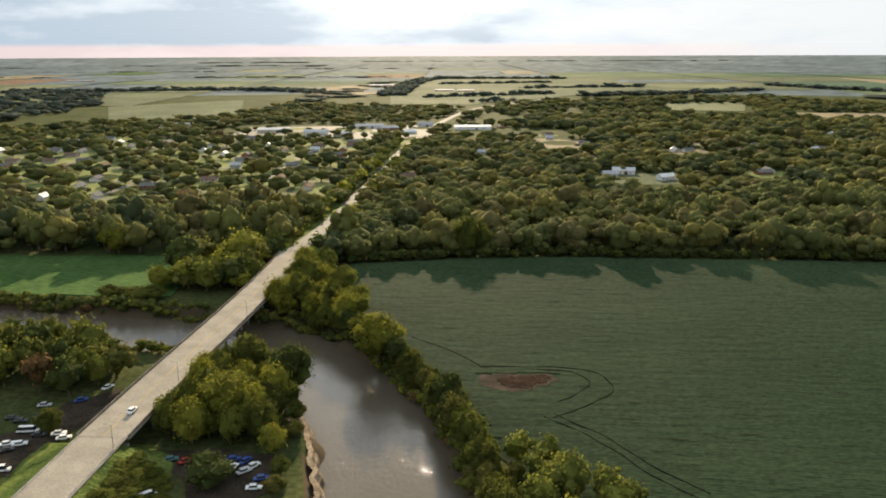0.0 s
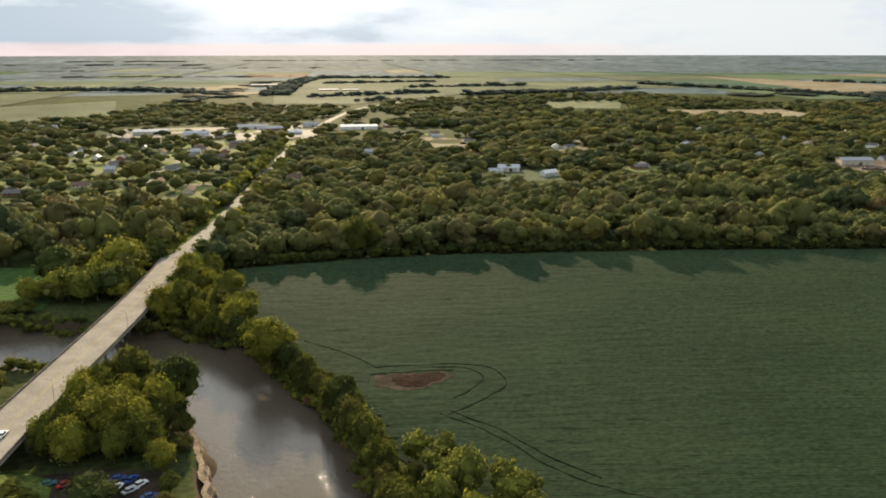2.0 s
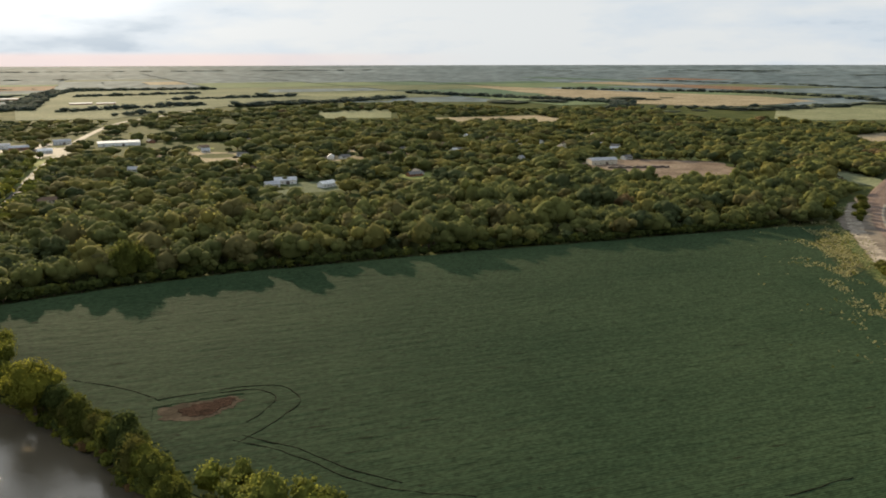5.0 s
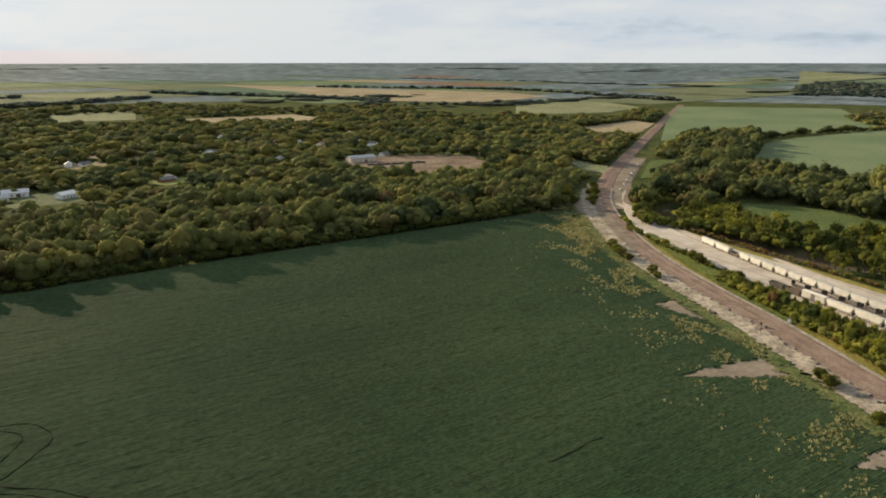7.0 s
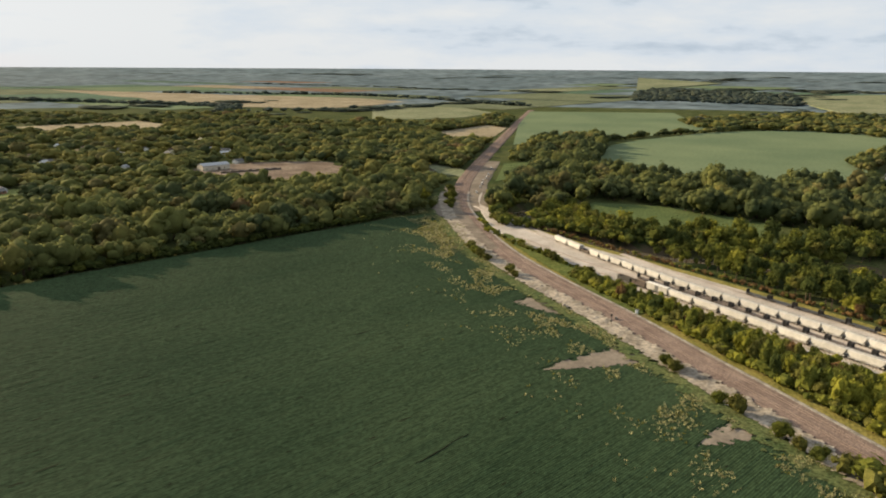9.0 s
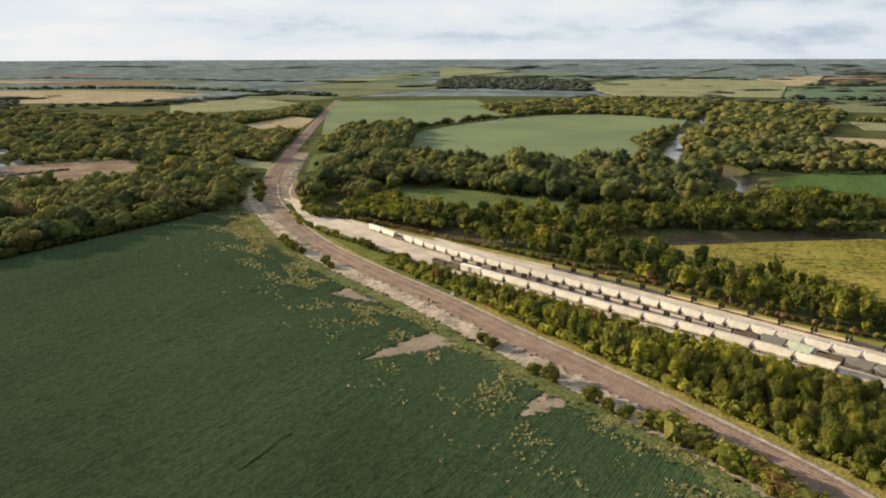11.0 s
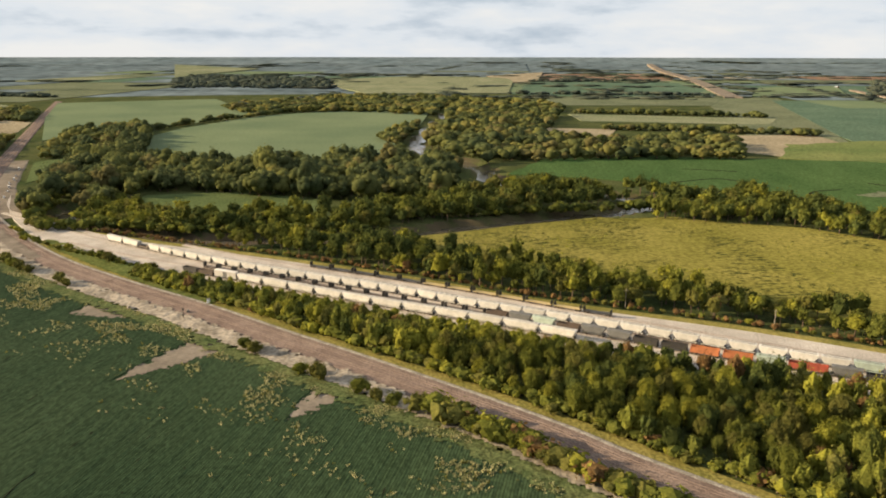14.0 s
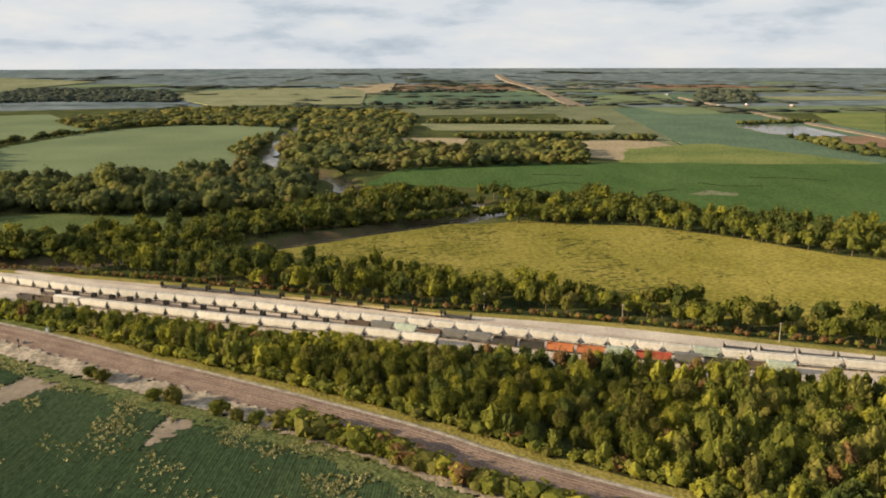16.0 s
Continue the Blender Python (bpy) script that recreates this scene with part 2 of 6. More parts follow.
# blue-grey of the distance haze is put into this land's base colour
M_HAZY_LAND = mat("haze-tinted distant plain", (0.084, 0.112, 0.124), (0.124, 0.154, 0.166), 0.004, 0.02, stretch=(1, 1, 1))
M_BANK = mat("rough bank grass", (0.05, 0.075, 0.02), (0.11, 0.135, 0.035), 0.1, 0.8, bump=0.5)
M_WEDGE = mat("green and dry wedge grass", (0.06, 0.08, 0.024), (0.115, 0.125, 0.038), 0.09, 0.8, bump=0.4, third=(0.16, 0.14, 0.055))
M_CUT = mat("eroded pale earth", (0.11, 0.085, 0.06), (0.29, 0.23, 0.165), 0.25, 1.2, bump=0.4)
M_CHUNK = mat("broken concrete", (0.18, 0.16, 0.135), (0.34, 0.31, 0.27), 0.4, 2.0, island=0.3)
M_LAWN = mat("mown lawn", (0.13, 0.155, 0.055), (0.21, 0.22, 0.09), 0.05, 1.0)
M_MUD = mat("red-brown mud", (0.014, 0.008, 0.006), (0.034, 0.02, 0.015), 0.12, 1.2, bump=0.4)
M_DIRT = mat("pale dirt", (0.125, 0.106, 0.085), (0.2, 0.17, 0.137), 0.06, 0.5, bump=0.1, third=(0.12, 0.115, 0.065), fine_amount=0.16)
M_GRAVEL = mat("grey gravel", (0.285, 0.257, 0.225), (0.41, 0.372, 0.33), 0.06, 1.6, bump=0.12)
M_BALLAST = mat("brown-red ballast", (0.125, 0.092, 0.077), (0.195, 0.148, 0.124), 0.1, 1.4, bump=0.15)
M_RAIL = mat("rusty rail steel", (0.15, 0.105, 0.085), (0.22, 0.165, 0.14), 0.5, 4, rough=0.6, metal=0.2)
M_WEEDY = mat("weedy verge", (0.05, 0.07, 0.028), (0.1, 0.108, 0.045), 0.12, 0.8, bump=0.4, third=(0.17, 0.15, 0.068), fine_amount=0.55)
M_RUBBLE = mat("broken concrete and dirt", (0.165, 0.142, 0.112), (0.335, 0.292, 0.235), 0.09, 0.6, bump=0.25, third=(0.13, 0.12, 0.055), fine_amount=0.35)
M_VERGE = mat("dry verge grass", (0.12, 0.115, 0.03), (0.22, 0.185, 0.06), 0.07, 0.8, bump=0.4)
M_CONCRETE = mat("weathered concrete", (0.22, 0.2, 0.17), (0.3, 0.275, 0.235), 0.12, 1.5, bump=0.02, fine_amount=0.15)
M_DARKCON = mat("stained concrete", (0.12, 0.105, 0.085), (0.22, 0.19, 0.16), 0.3, 2.0, bump=0.02)
M_ROAD = mat("worn pale asphalt", (0.105, 0.1, 0.093), (0.155, 0.15, 0.14), 0.08, 1.0, rough=0.86, fine_amount=0.15)
M_LINE = mat("yellow road paint", (0.34, 0.26, 0.1), (0.42, 0.33, 0.15), 0.5, 3.0)
M_BARK = mat("bark", (0.07, 0.05, 0.035), (0.13, 0.1, 0.075), 1.0, 5.0)
LEAF = [((0.060, 0.071, 0.016), (0.109, 0.116, 0.025)), ((0.079, 0.090, 0.017), (0.139, 0.144, 0.028)), ((0.134, 0.136, 0.02), (0.205, 0.2, 0.032)),
        ((0.085, 0.087, 0.023), (0.139, 0.131, 0.034)), ((0.1, 0.062, 0.028), (0.155, 0.095, 0.04)), ((0.040, 0.053, 0.016), (0.070, 0.084, 0.023))]
M_LEAF = [mat("foliage " + n, tuple(1.18 * v for v in a), tuple(1.18 * v for v in b), 0.3, 1.5, island=0.24, each=0.18, glow=0.42, fine_amount=0.3) for n, (a, b) in zip(("green", "fresh", "yellow", "olive", "russet", "deep"), LEAF)]

# leaf tones greyed for haze; the distant set is mixed towards blue-grey
HAZED_LEAF = (("green", (0.070, 0.086, 0.038), (0.105, 0.123, 0.050)), ("fresh", (0.087, 0.102, 0.042), (0.128, 0.144, 0.055)), ("yellow", (0.116, 0.120, 0.045), (0.163, 0.162, 0.059)),
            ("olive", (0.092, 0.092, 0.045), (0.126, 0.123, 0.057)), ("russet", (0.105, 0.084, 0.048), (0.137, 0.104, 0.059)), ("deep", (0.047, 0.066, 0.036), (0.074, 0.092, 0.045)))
M_LEAF_HAZED = [mat("hazed foliage " + n, tuple(k * v for k, v in zip((1.36, 1.27, 1.06), a)), tuple(k * v for k, v in zip((1.36, 1.27, 1.06), b)), 0.02, 0.2, island=0.16, glow=0.5, fine_amount=0.25) for n, a, b in HAZED_LEAF]
M_LEAF_HAZIER = [mat("blue-hazed foliage " + n, tuple(0.35 * v + 0.65 * w for v, w in zip(a, (0.085, 0.11, 0.105))), tuple(0.35 * v + 0.65 * w for v, w in zip(b, (0.1, 0.126, 0.122))), 0.02, 0.2, island=0.1, glow=0.5, fine_amount=0.15) for n, a, b in HAZED_LEAF]
# bare earth on the steep river banks
n, l = M_GROUND.node_tree.nodes, M_GROUND.node_tree.links
geo, sep, steep, mixer = (n.new(k) for k in ("ShaderNodeNewGeometry", "ShaderNodeSeparateXYZ", "ShaderNodeMapRange", "ShaderNodeMix"))
mixer.data_type = "RGBA"
steep.inputs["From Min"].default_value, steep.inputs["From Max"].default_value = 0.95, 0.8
mixer.inputs[7].default_value = (0.075, 0.058, 0.038, 1)
src = n["Principled BSDF"].inputs["Base Color"].links[0].from_socket
l.new(geo.outputs["True Normal"], sep.inputs[0])
l.new(sep.outputs[2], steep.inputs["Value"])
l.new(steep.outputs[0], mixer.inputs[0])
l.new(src, mixer.inputs[6])
l.new(mixer.outputs[2], n["Principled BSDF"].inputs["Base Color"])

# planted rows in the soybeans
M_ROAD.node_tree.nodes["Principled BSDF"].inputs["Specular IOR Level"].default_value = 0.06
n, l = M_SOY.node_tree.nodes, M_SOY.node_tree.links
rows_co, rows_map, rows_wave, rows_range, rows_mul = (n.new(k) for k in ("ShaderNodeTexCoord", "ShaderNodeMapping", "ShaderNodeTexWave", "ShaderNodeMapRange", "ShaderNodeVectorMath"))
rows_map.inputs["Rotation"].default_value = (0, 0, radians(7.2))
rows_wave.bands_direction, rows_wave.inputs["Scale"].default_value, rows_wave.inputs["Distortion"].default_value, rows_wave.inputs["Detail Scale"].default_value = "Y", 0.33, 0.8, 0.2
rows_range.inputs["To Min"].default_value, rows_range.inputs["To Max"].default_value = 0.72, 1.16
rows_mul.operation = "SCALE"
src = n["Principled BSDF"].inputs["Base Color"].links[0].from_socket
l.new(rows_co.outputs["Object"], rows_map.inputs[0])
l.new(rows_map.outputs[0], rows_wave.inputs["Vector"])
l.new(rows_wave.outputs["Fac"], rows_range.inputs["Value"])
l.new(src, rows_mul.inputs[0])
l.new(rows_range.outputs[0], rows_mul.inputs["Scale"])
l.new(rows_mul.outputs[0], n["Principled BSDF"].inputs["Base Color"])

m = bpy.data.materials.new("river water")
m.use_nodes = True
n, l = m.node_tree.nodes, m.node_tree.links
b = n["Principled BSDF"]
b.inputs["Base Color"].default_value, b.inputs["Roughness"].default_value, b.inputs["IOR"].default_value = (0.088, 0.074, 0.052, 1), 0.02, 1.36
co, n1, bp = n.new("ShaderNodeTexCoord"), n.new("ShaderNodeTexNoise"), n.new("ShaderNodeBump")
n1.inputs["Scale"].default_value, n1.inputs["Detail"].default_value = 0.5, 2.0
bp.inputs["Distance"].default_value, bp.inputs["Strength"].default_value = 0.06, 1.0
l.new(co.outputs["Object"], n1.inputs["Vector"])
l.new(n1.outputs["Fac"], bp.inputs["Height"])
# wavelets where the breeze touches the water
n2, n3, gust, ruffle, bp2 = (n.new(k) for k in ("ShaderNodeTexNoise", "ShaderNodeTexNoise", "ShaderNodeMapRange", "ShaderNodeMath", "ShaderNodeBump"))
n2.inputs["Scale"].default_value, n2.inputs["Detail"].default_value = 1.9, 2.0
n3.inputs["Scale"].default_value, n3.inputs["Detail"].default_value = 0.05, 3.0
gust.inputs["From Min"].default_value, gust.inputs["From Max"].default_value, gust.inputs["To Min"].default_value = 0.42, 0.6, 0.45
bp2.inputs["Distance"].default_value = 0.095
ruffle.operation = "MULTIPLY"
for t in (n2, n3):
    l.new(co.outputs["Object"], t.inputs["Vector"])
l.new(n3.outputs["Fac"], gust.inputs["Value"])
l.new(n2.outputs["Fac"], ruffle.inputs[0])
l.new(gust.outputs[0], ruffle.inputs[1])
l.new(ruffle.outputs[0], bp2.inputs["Height"])
l.new(bp.outputs[0], bp2.inputs["Normal"])
l.new(bp2.outputs[0], b.inputs["Normal"])
M_WATER = m

# ---- plan: lines and outlines in metres ----
RIVER = curve([(-420, 376), (-300, 364), (-200, 347), (-160, 341), (-120, 332), (-90, 326), (-64, 310), (-40, 274), (-23, 238), (-14, 200), (-8, 150), (0, 100), (15, 40), (30, -80)], 10)
RIVER_2 = curve([(1800, 152), (1560, 149), (1325, 147), (1198, 147), (1107, 144), (1030, 134), (955, 103), (890, 60), (835, 36), (780, 30), (738, 5), (712, -45), (688, -88), (655, -106), (621, -80), (591, -33), (565, 11), (540, 49), (520, 86), (503, 135), (492, 190), (490, 240), (506, 298), (540, 338), (592, 354)], 14)
WIDE, WIDE_2 = 22.0, 13.0
MAIN = curve([(150, -140), (214, -47), (245, -9), (290, 56), (318, 99), (353, 151), (391, 213), (432, 272), (494, 341), (559, 401), (633, 453), (714, 503), (892, 601), (1182, 757), (1504, 930), (1900, 1140)], 10)
ROAD = curve([(-114, 60, 8), (-104.6, 185, 8.0), (-102.2, 225, 8.0), (-98, 275, 8.0), (-92.9, 330, 8.0), (-89.5, 375, 8.0), (-87.6, 412, 8.0), (-86.6, 455, 7.4), (-83, 500, 5), (-79, 575, 1.5), (-71, 700, 0.3), (-59, 862, 0.3), (-47.5, 1022, 0.3), (-4, 1383, 0.3), (55, 1670, 0.3), (130, 1835, 0.3), (420, 2350, 0.4)], 12)
NORTH_EDGE = [(-55, 439), (6, 449), (74, 453), (143, 447), (214, 442), (288, 433), (350, 426), (412, 418), (468, 411), (500, 399)]
SOY_FIELD = [(-50, 418)] + NORTH_EDGE + [(484, 372), (462, 345), (415, 292)] + [tuple(v) for v in offset(MAIN, 29.0)[::-3] if v[0] < 372] + [(110, -130), (80, -60), (52, 60), (40, 150), (26, 192), (18, 216), (12, 240), (4, 262), (-8, 281), (-20, 302), (-32, 325), (-40, 360)]

# ---- ground ----
def ground_height(x, y):
    """Level land with the river beds cut into it."""
    z = np.zeros(len(x))
    for line, wide, deep in ((RIVER, WIDE, 6.5), (RIVER_2, WIDE_2, 6.0)):
        d = line_distance(x, y, line) - wide
        wob = 2.2 * np.sin(x * 0.11 + 1.7 * np.sin(y * 0.07)) + 1.2 * np.sin(y * 0.23 + x * 0.17)
        t = np.clip((4.0 - (d + wob)) / 8.0, 0, 1)
        z = np.minimum(z, -deep * t * t * (3 - 2 * t))
    return z


az = np.radians(np.concatenate([np.arange(-52, 148, 0.7), np.arange(148, 308, 2.0)]))
rad = np.concatenate([np.arange(6.0, 90.0, 6.0), 90 * 1.015 ** np.arange(202), NEAR * 1.06 ** np.arange(1, 45)])
gx, gy = (rad[:, None] * np.sin(az)[None]).ravel(), (rad[:, None] * np.cos(az)[None]).ravel()
gr = np.hypot(gx, gy)
k = bend(gr) / gr
near = gr < NEAR
gz = HIGH * (1 - k)
gz[near] += ground_height(gx[near], gy[near]) + 0.25 * np.sin(gx[near] * 0.05) * np.sin(gy[near] * 0.043)
na, nr = len(az), len(rad)
i, j = np.meshgrid(np.arange(nr - 1), np.arange(na), indexing="ij")
j2 = (j + 1) % na
quads = np.stack([i * na + j, (i + 1) * na + j, (i + 1) * na + j2, i * na + j2], -1).reshape(-1, 4)[:, ::-1]


def mesh_from(name, verts, loops, sizes, materials, slots=None, smooth=False):
    me = bpy.data.meshes.new(name)
    me.vertices.add(len(verts))
    me.vertices.foreach_set("co", np.asarray(verts, np.float32).ravel())
    me.loops.add(len(loops))
    me.loops.foreach_set("vertex_index", np.asarray(loops, np.int32))
    me.polygons.add(len(sizes))
    starts = np.concatenate([[0], np.cumsum(sizes)[:-1]])
    me.polygons.foreach_set("loop_start", starts.astype(np.int32))
    for m in materials:
        me.materials.append(m)
    if slots is not None:
        me.polygons.foreach_set("material_index", np.asarray(slots, np.int32))
    me.polygons.foreach_set("use_smooth", np.asarray(sizes) == 3 if smooth == "clumps" else np.full(len(sizes), smooth))
    me.update(calc_edges=True)
    return me


centre = np.array([[0, 0, 0]])
gv = np.concatenate([np.stack([gx * k, gy * k, gz], -1), centre])
cap = np.stack([np.arange(na), (np.arange(na) + 1) % na, np.full(na, len(gv) - 1)], -1)
# beyond 2300 m the land takes the colour with haze in it
ground = new("ground", mesh_from("ground", gv, np.concatenate([quads.ravel(), cap.ravel()]), np.concatenate([np.full(len(quads), 4), np.full(na, 3)]), [M_GROUND, M_HAZY_LAND], np.concatenate([(gr[quads[:, 0]] > 2300).astype(int), np.zeros(na, int)]), smooth=True))
tagged(ground, "flat river-valley land in dull green, reaching the horizon", "ground", kind="structure")


def water_strip(line, wide, z, name, label):
    bm = bmesh.new()
    ribbon(bm, line, [(-wide - 5, z), (0, z), (wide + 5, z)])
    return tagged(part(name, bm, M_WATER), label, "river", kind="structure")


water_strip(RIVER, WIDE, -4.2, "water_near", "brown still river water with sun glitter between wooded banks")
water_strip(RIVER_2, WIDE_2, -4.0, "water_far", "grey river water winding between wooded banks")


def outline(poly, wobble=0.0, step=25.0):
    """The outline with its sides cut into short steps, a little uneven."""
    out = []
    n = len(poly)
    for i in range(n):
        a, b = np.array(poly[i], float), np.array(poly[(i + 1) % n], float)
        m = max(1, int(np.linalg.norm(b - a) / step))
        for s in range(m):
            p = a + (b - a) * s / m
            rag = noise.noise_vector((p[0] * 0.16, p[1] * 0.16, 3.0)) * 1.6
            out.append(p + wobble * np.array([math.sin(p[1] * 0.13 + p[0] * 0.05) + rag[0], math.sin(p[0] * 0.11 - p[1] * 0.07) + rag[1]]))
    return out


def sheet(name, poly, h, material, label, category="field", wobble=0.0, step=25.0, kind="structure"):
    bm = bmesh.new()
    pts = outline(poly, wobble, step)
    top = [bm.verts.new(lift(x, y, h * max(1.0, math.hypot(x, y) / 1100))) for x, y in pts]
    low = [bm.verts.new(lift(x, y, -0.3)) for x, y in pts]
    f = bm.faces.new(top)
    f.normal_update()
    if f.normal.z < 0:
        f.normal_flip()
    n = len(pts)
    for i in range(n):
        bm.faces.new((low[i], low[(i + 1) % n], top[(i + 1) % n], top[i]))
    bmesh.ops.triangulate(bm, faces=[f])
    return tagged(part(name, bm, material), label, category, kind=kind)


sheet("soybean_field", SOY_FIELD, 0.3, M_SOY, "large dark green soybean field with faint rows", wobble=1.5, step=12)


ROW_TURN, ROW_GAP, ROW_HIGH = radians(-7.2), 1.5, 0.092


def canopy(poly, step, name, material, label, away=()):
    """The leafy top of a crop: swells and hollows along the rows."""
    p = np.array(poly)
    c, d = math.cos(ROW_TURN), math.sin(ROW_TURN)
    along_row, across = p[:, 0] * c + p[:, 1] * d, p[:, 1] * c - p[:, 0] * d
    along_row, across = np.meshgrid(np.arange(along_row.min(), along_row.max(), step), np.arange(across.min(), across.max(), ROW_GAP / 3))
    n, m = along_row.shape
    along_row, across = along_row.ravel(), across.ravel()
    x, y = along_row * c - across * d, along_row * d + across * c
    ok = inside(x, y, poly)
    sway = np.array([noise.noise_vector((u * 0.22, v * 0.22, 8.0))[:] for u, v in zip(x, y)]) * 2.4
    for q in away:
        ok &= ~inside(x + sway[:, 0], y + sway[:, 1], q)
    ok = ok.reshape(n, m)
    z = np.array([0.62 + 0.16 * noise.noise((u * 0.07, v * 0.24, 1.0)) + 0.13 * noise.noise((u * 0.17, v * 0.37, 6.0)) for u, v in zip(x, y)])
    z += ROW_HIGH * np.cos(math.tau * across / ROW_GAP) * (0.7 + 0.6 * np.random.default_rng(5).normal(0, 1, len(z)))
    at = np.arange(n * m).reshape(n, m)
    cell = ok[:-1, :-1] & ok[1:, :-1] & ok[:-1, 1:] & ok[1:, 1:]
    q = np.stack([at[:-1, :-1], at[:-1, 1:], at[1:, 1:], at[1:, :-1]], -1)[cell]
    used, q = np.unique(q, return_inverse=True)
    me = mesh_from(name, np.stack([x, y, z], -1)[used], q.ravel(), np.full(q.size // 4, 4), [material], smooth=True)
    return tagged(new(name, me), label, "crop", kind="stuff")


DIRT = [[(262, 151), (276, 148), (288, 145), (306, 137), (312, 129), (308, 119), (294, 120), (277, 135), (266, 144)], [(236, 77), (248, 77), (260, 75), (264, 66), (257, 61), (246, 68), (239, 73)], [(334, 211), (351, 208), (346, 190), (332, 177), (329, 188)],
        [(13, 279), (41, 278.5), (43, 272), (36, 266.5), (30, 262.5), (22, 262), (13, 268)], [(526, 418), (554, 423), (627, 480), (631, 467), (533, 389), (430, 282), (421, 286), (482, 351), (497, 388)], [(441, 365), (482, 384), (480, 349), (421, 301), (386, 294), (420, 330)]]


def patch(name, poly, h, material, label, category, rag=2.0, step=0.8, bumps=0.1):
    """Bare or trodden ground with a frayed edge and an uneven face."""
    p = np.array(poly, float)
    x, y = np.meshgrid(np.arange(p[:, 0].min() - 4, p[:, 0].max() + 4, step), np.arange(p[:, 1].min() - 4, p[:, 1].max() + 4, step))
    n, m = x.shape
    x, y = x.ravel(), y.ravel()
    d = line_distance(x, y, np.concatenate([p, p[:1]])) * np.where(inside(x, y, poly), 1, -1)
    fray = np.array([noise.noise((u * 0.3, v * 0.3, 2.0)) + 0.7 * noise.noise((u * 0.8, v * 0.8, 5.0)) for u, v in zip(x, y)])
    ok = (d + rag * fray > 0).reshape(n, m)
    at = np.arange(n * m).reshape(n, m)
    cell = ok[:-1, :-1] & ok[1:, :-1] & ok[:-1, 1:] & ok[1:, 1:]
    q = np.stack([at[:-1, :-1], at[:-1, 1:], at[1:, 1:], at[1:, :-1]], -1)[cell]
    kept, q = np.unique(q, return_inverse=True)
    me = mesh_from(name, np.stack([x, y, h + bumps * fray], -1)[kept], q.ravel(), np.full(q.size // 4, 4), [material], smooth=True)
    return tagged(new(name, me), label, category, kind="structure")


canopy(SOY_FIELD, 3.2, "soybean_canopy", M_SOY, "dark green soybean leaves in uneven swells", DIRT)
sheet("green_field", [(-420, 462), (-145, 460), (-140, 415), (-136, 378), (-228, 384), (-420, 395)], 0.5, M_GREEN, "bright green crop field behind the river", wobble=1.5)
sheet("yellow_field", [(470, 62), (503, 76), (523, 42), (546, 5), (570, -35), (582, -58), (582, -88), (589, -113), (576, -147), (558, -203), (516, -250), (482, -273), (440, -318), (400, -345), (270, -330), (300, -250), (336, -180), (360, -140), (395, -75), (430, -10), (460, 30)], 0.7, M_YELLOW, "yellow-green ripening crop field with broken rows", wobble=2)
sheet("meadow", [(596, 318), (640, 318), (664, 255), (640, 168), (590, 150), (572, 165), (560, 220), (566, 285)], 0.5, M_MEADOW, "small green field closed in by trees")
sheet("sage_field", [(1090, 536), (1232, 542), (1494, 500), (1631, 395), (1649, 182), (1323, 165), (1096, 172), (1000, 156), (930, 128), (873, 205), (855, 361), (895, 440)], 0.6, M_SAGE, "pale sage-green crop field beside the river")
sheet("sage_field", [(1829, 1108), (2037, 793), (1564, 535), (1344, 558), (1255, 584), (1040, 660), (1000, 636), (1401, 878)], 0.6, M_SAGE, "sage-green crop field beside the railway")
sheet("sage_field", [(830, 540), (883, 512), (787, 465), (690, 460)], 0.5, M_MEADOW, "small green field beside the railway")
sheet("green_field", [(790, 12), (912, -30), (950, -166), (925, -430), (900, -623), (800, -800), (450, -520), (520, -370), (590, -296), (680, -231), (750, -138), (780, -52)], 0.6, M_DEEP, "deep green crop field with thin bare streaks", wobble=2)
sheet("stubble_field", [(1210, -290), (1230, -445), (960, -441), (945, -330), (1010, -280)], 0.4, M_TAN, "tan stubble field by the river bend")
sheet("stubble_field", [(1307, -39), (1293, -160), (1144, -125), (1140, -60)], 0.4, M_TAN, "small tan stubble field among woods")
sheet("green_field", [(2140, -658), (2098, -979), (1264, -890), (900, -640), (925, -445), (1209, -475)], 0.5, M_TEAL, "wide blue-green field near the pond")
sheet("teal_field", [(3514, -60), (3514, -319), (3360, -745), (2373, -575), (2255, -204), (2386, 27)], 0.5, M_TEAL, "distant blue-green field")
sheet("brown_field", [(4613, -114), (4759, -800), (3600, -735), (3560, -60)], 0.5, M_BROWN, "distant brown ploughed field")
sheet("stubble_field", [(2240, -71), (2240, -560), (1909, -452), (1879, -90)], 0.5, M_HAZEL, "distant strip of olive pasture")
sheet("grey_field", [(1616, -101), (1539, -486), (1408, -434), (1446, -116)], 0.5, M_PALE, "long pale field between tree rows")
sheet("pale_field", [(3480, 828), (4055, 495), (3802, 15), (2414, 28), (2341, 449), (2718, 613)], 1.3, M_PALE, "distant pale green field between dark woods")
sheet("pale_field", [(6909, 3045), (5496, 1815), (4068, 1693), (3594, 1591)], 1.3, M_PALE, "distant pale hay field near the skyline")
sheet("stubble_field", [(4095, 159), (4847, -151), (3409, -81), (3234, 36)], 1.3, M_TAN, "distant tan field behind the woods")
sheet("sage_field", [(2881, -840), (3056, -1165), (2354, -934), (2322, -660)], 1.3, M_SAGE, "distant sage strip behind the river wood")
sheet("stubble_field", [(1760, 3580), (1910, 2928), (2107, 1975), (1997, 1672), (1544, 1599), (1413, 1925), (1536, 2504)], 0.5, M_TAN, "distant tan stubble field")
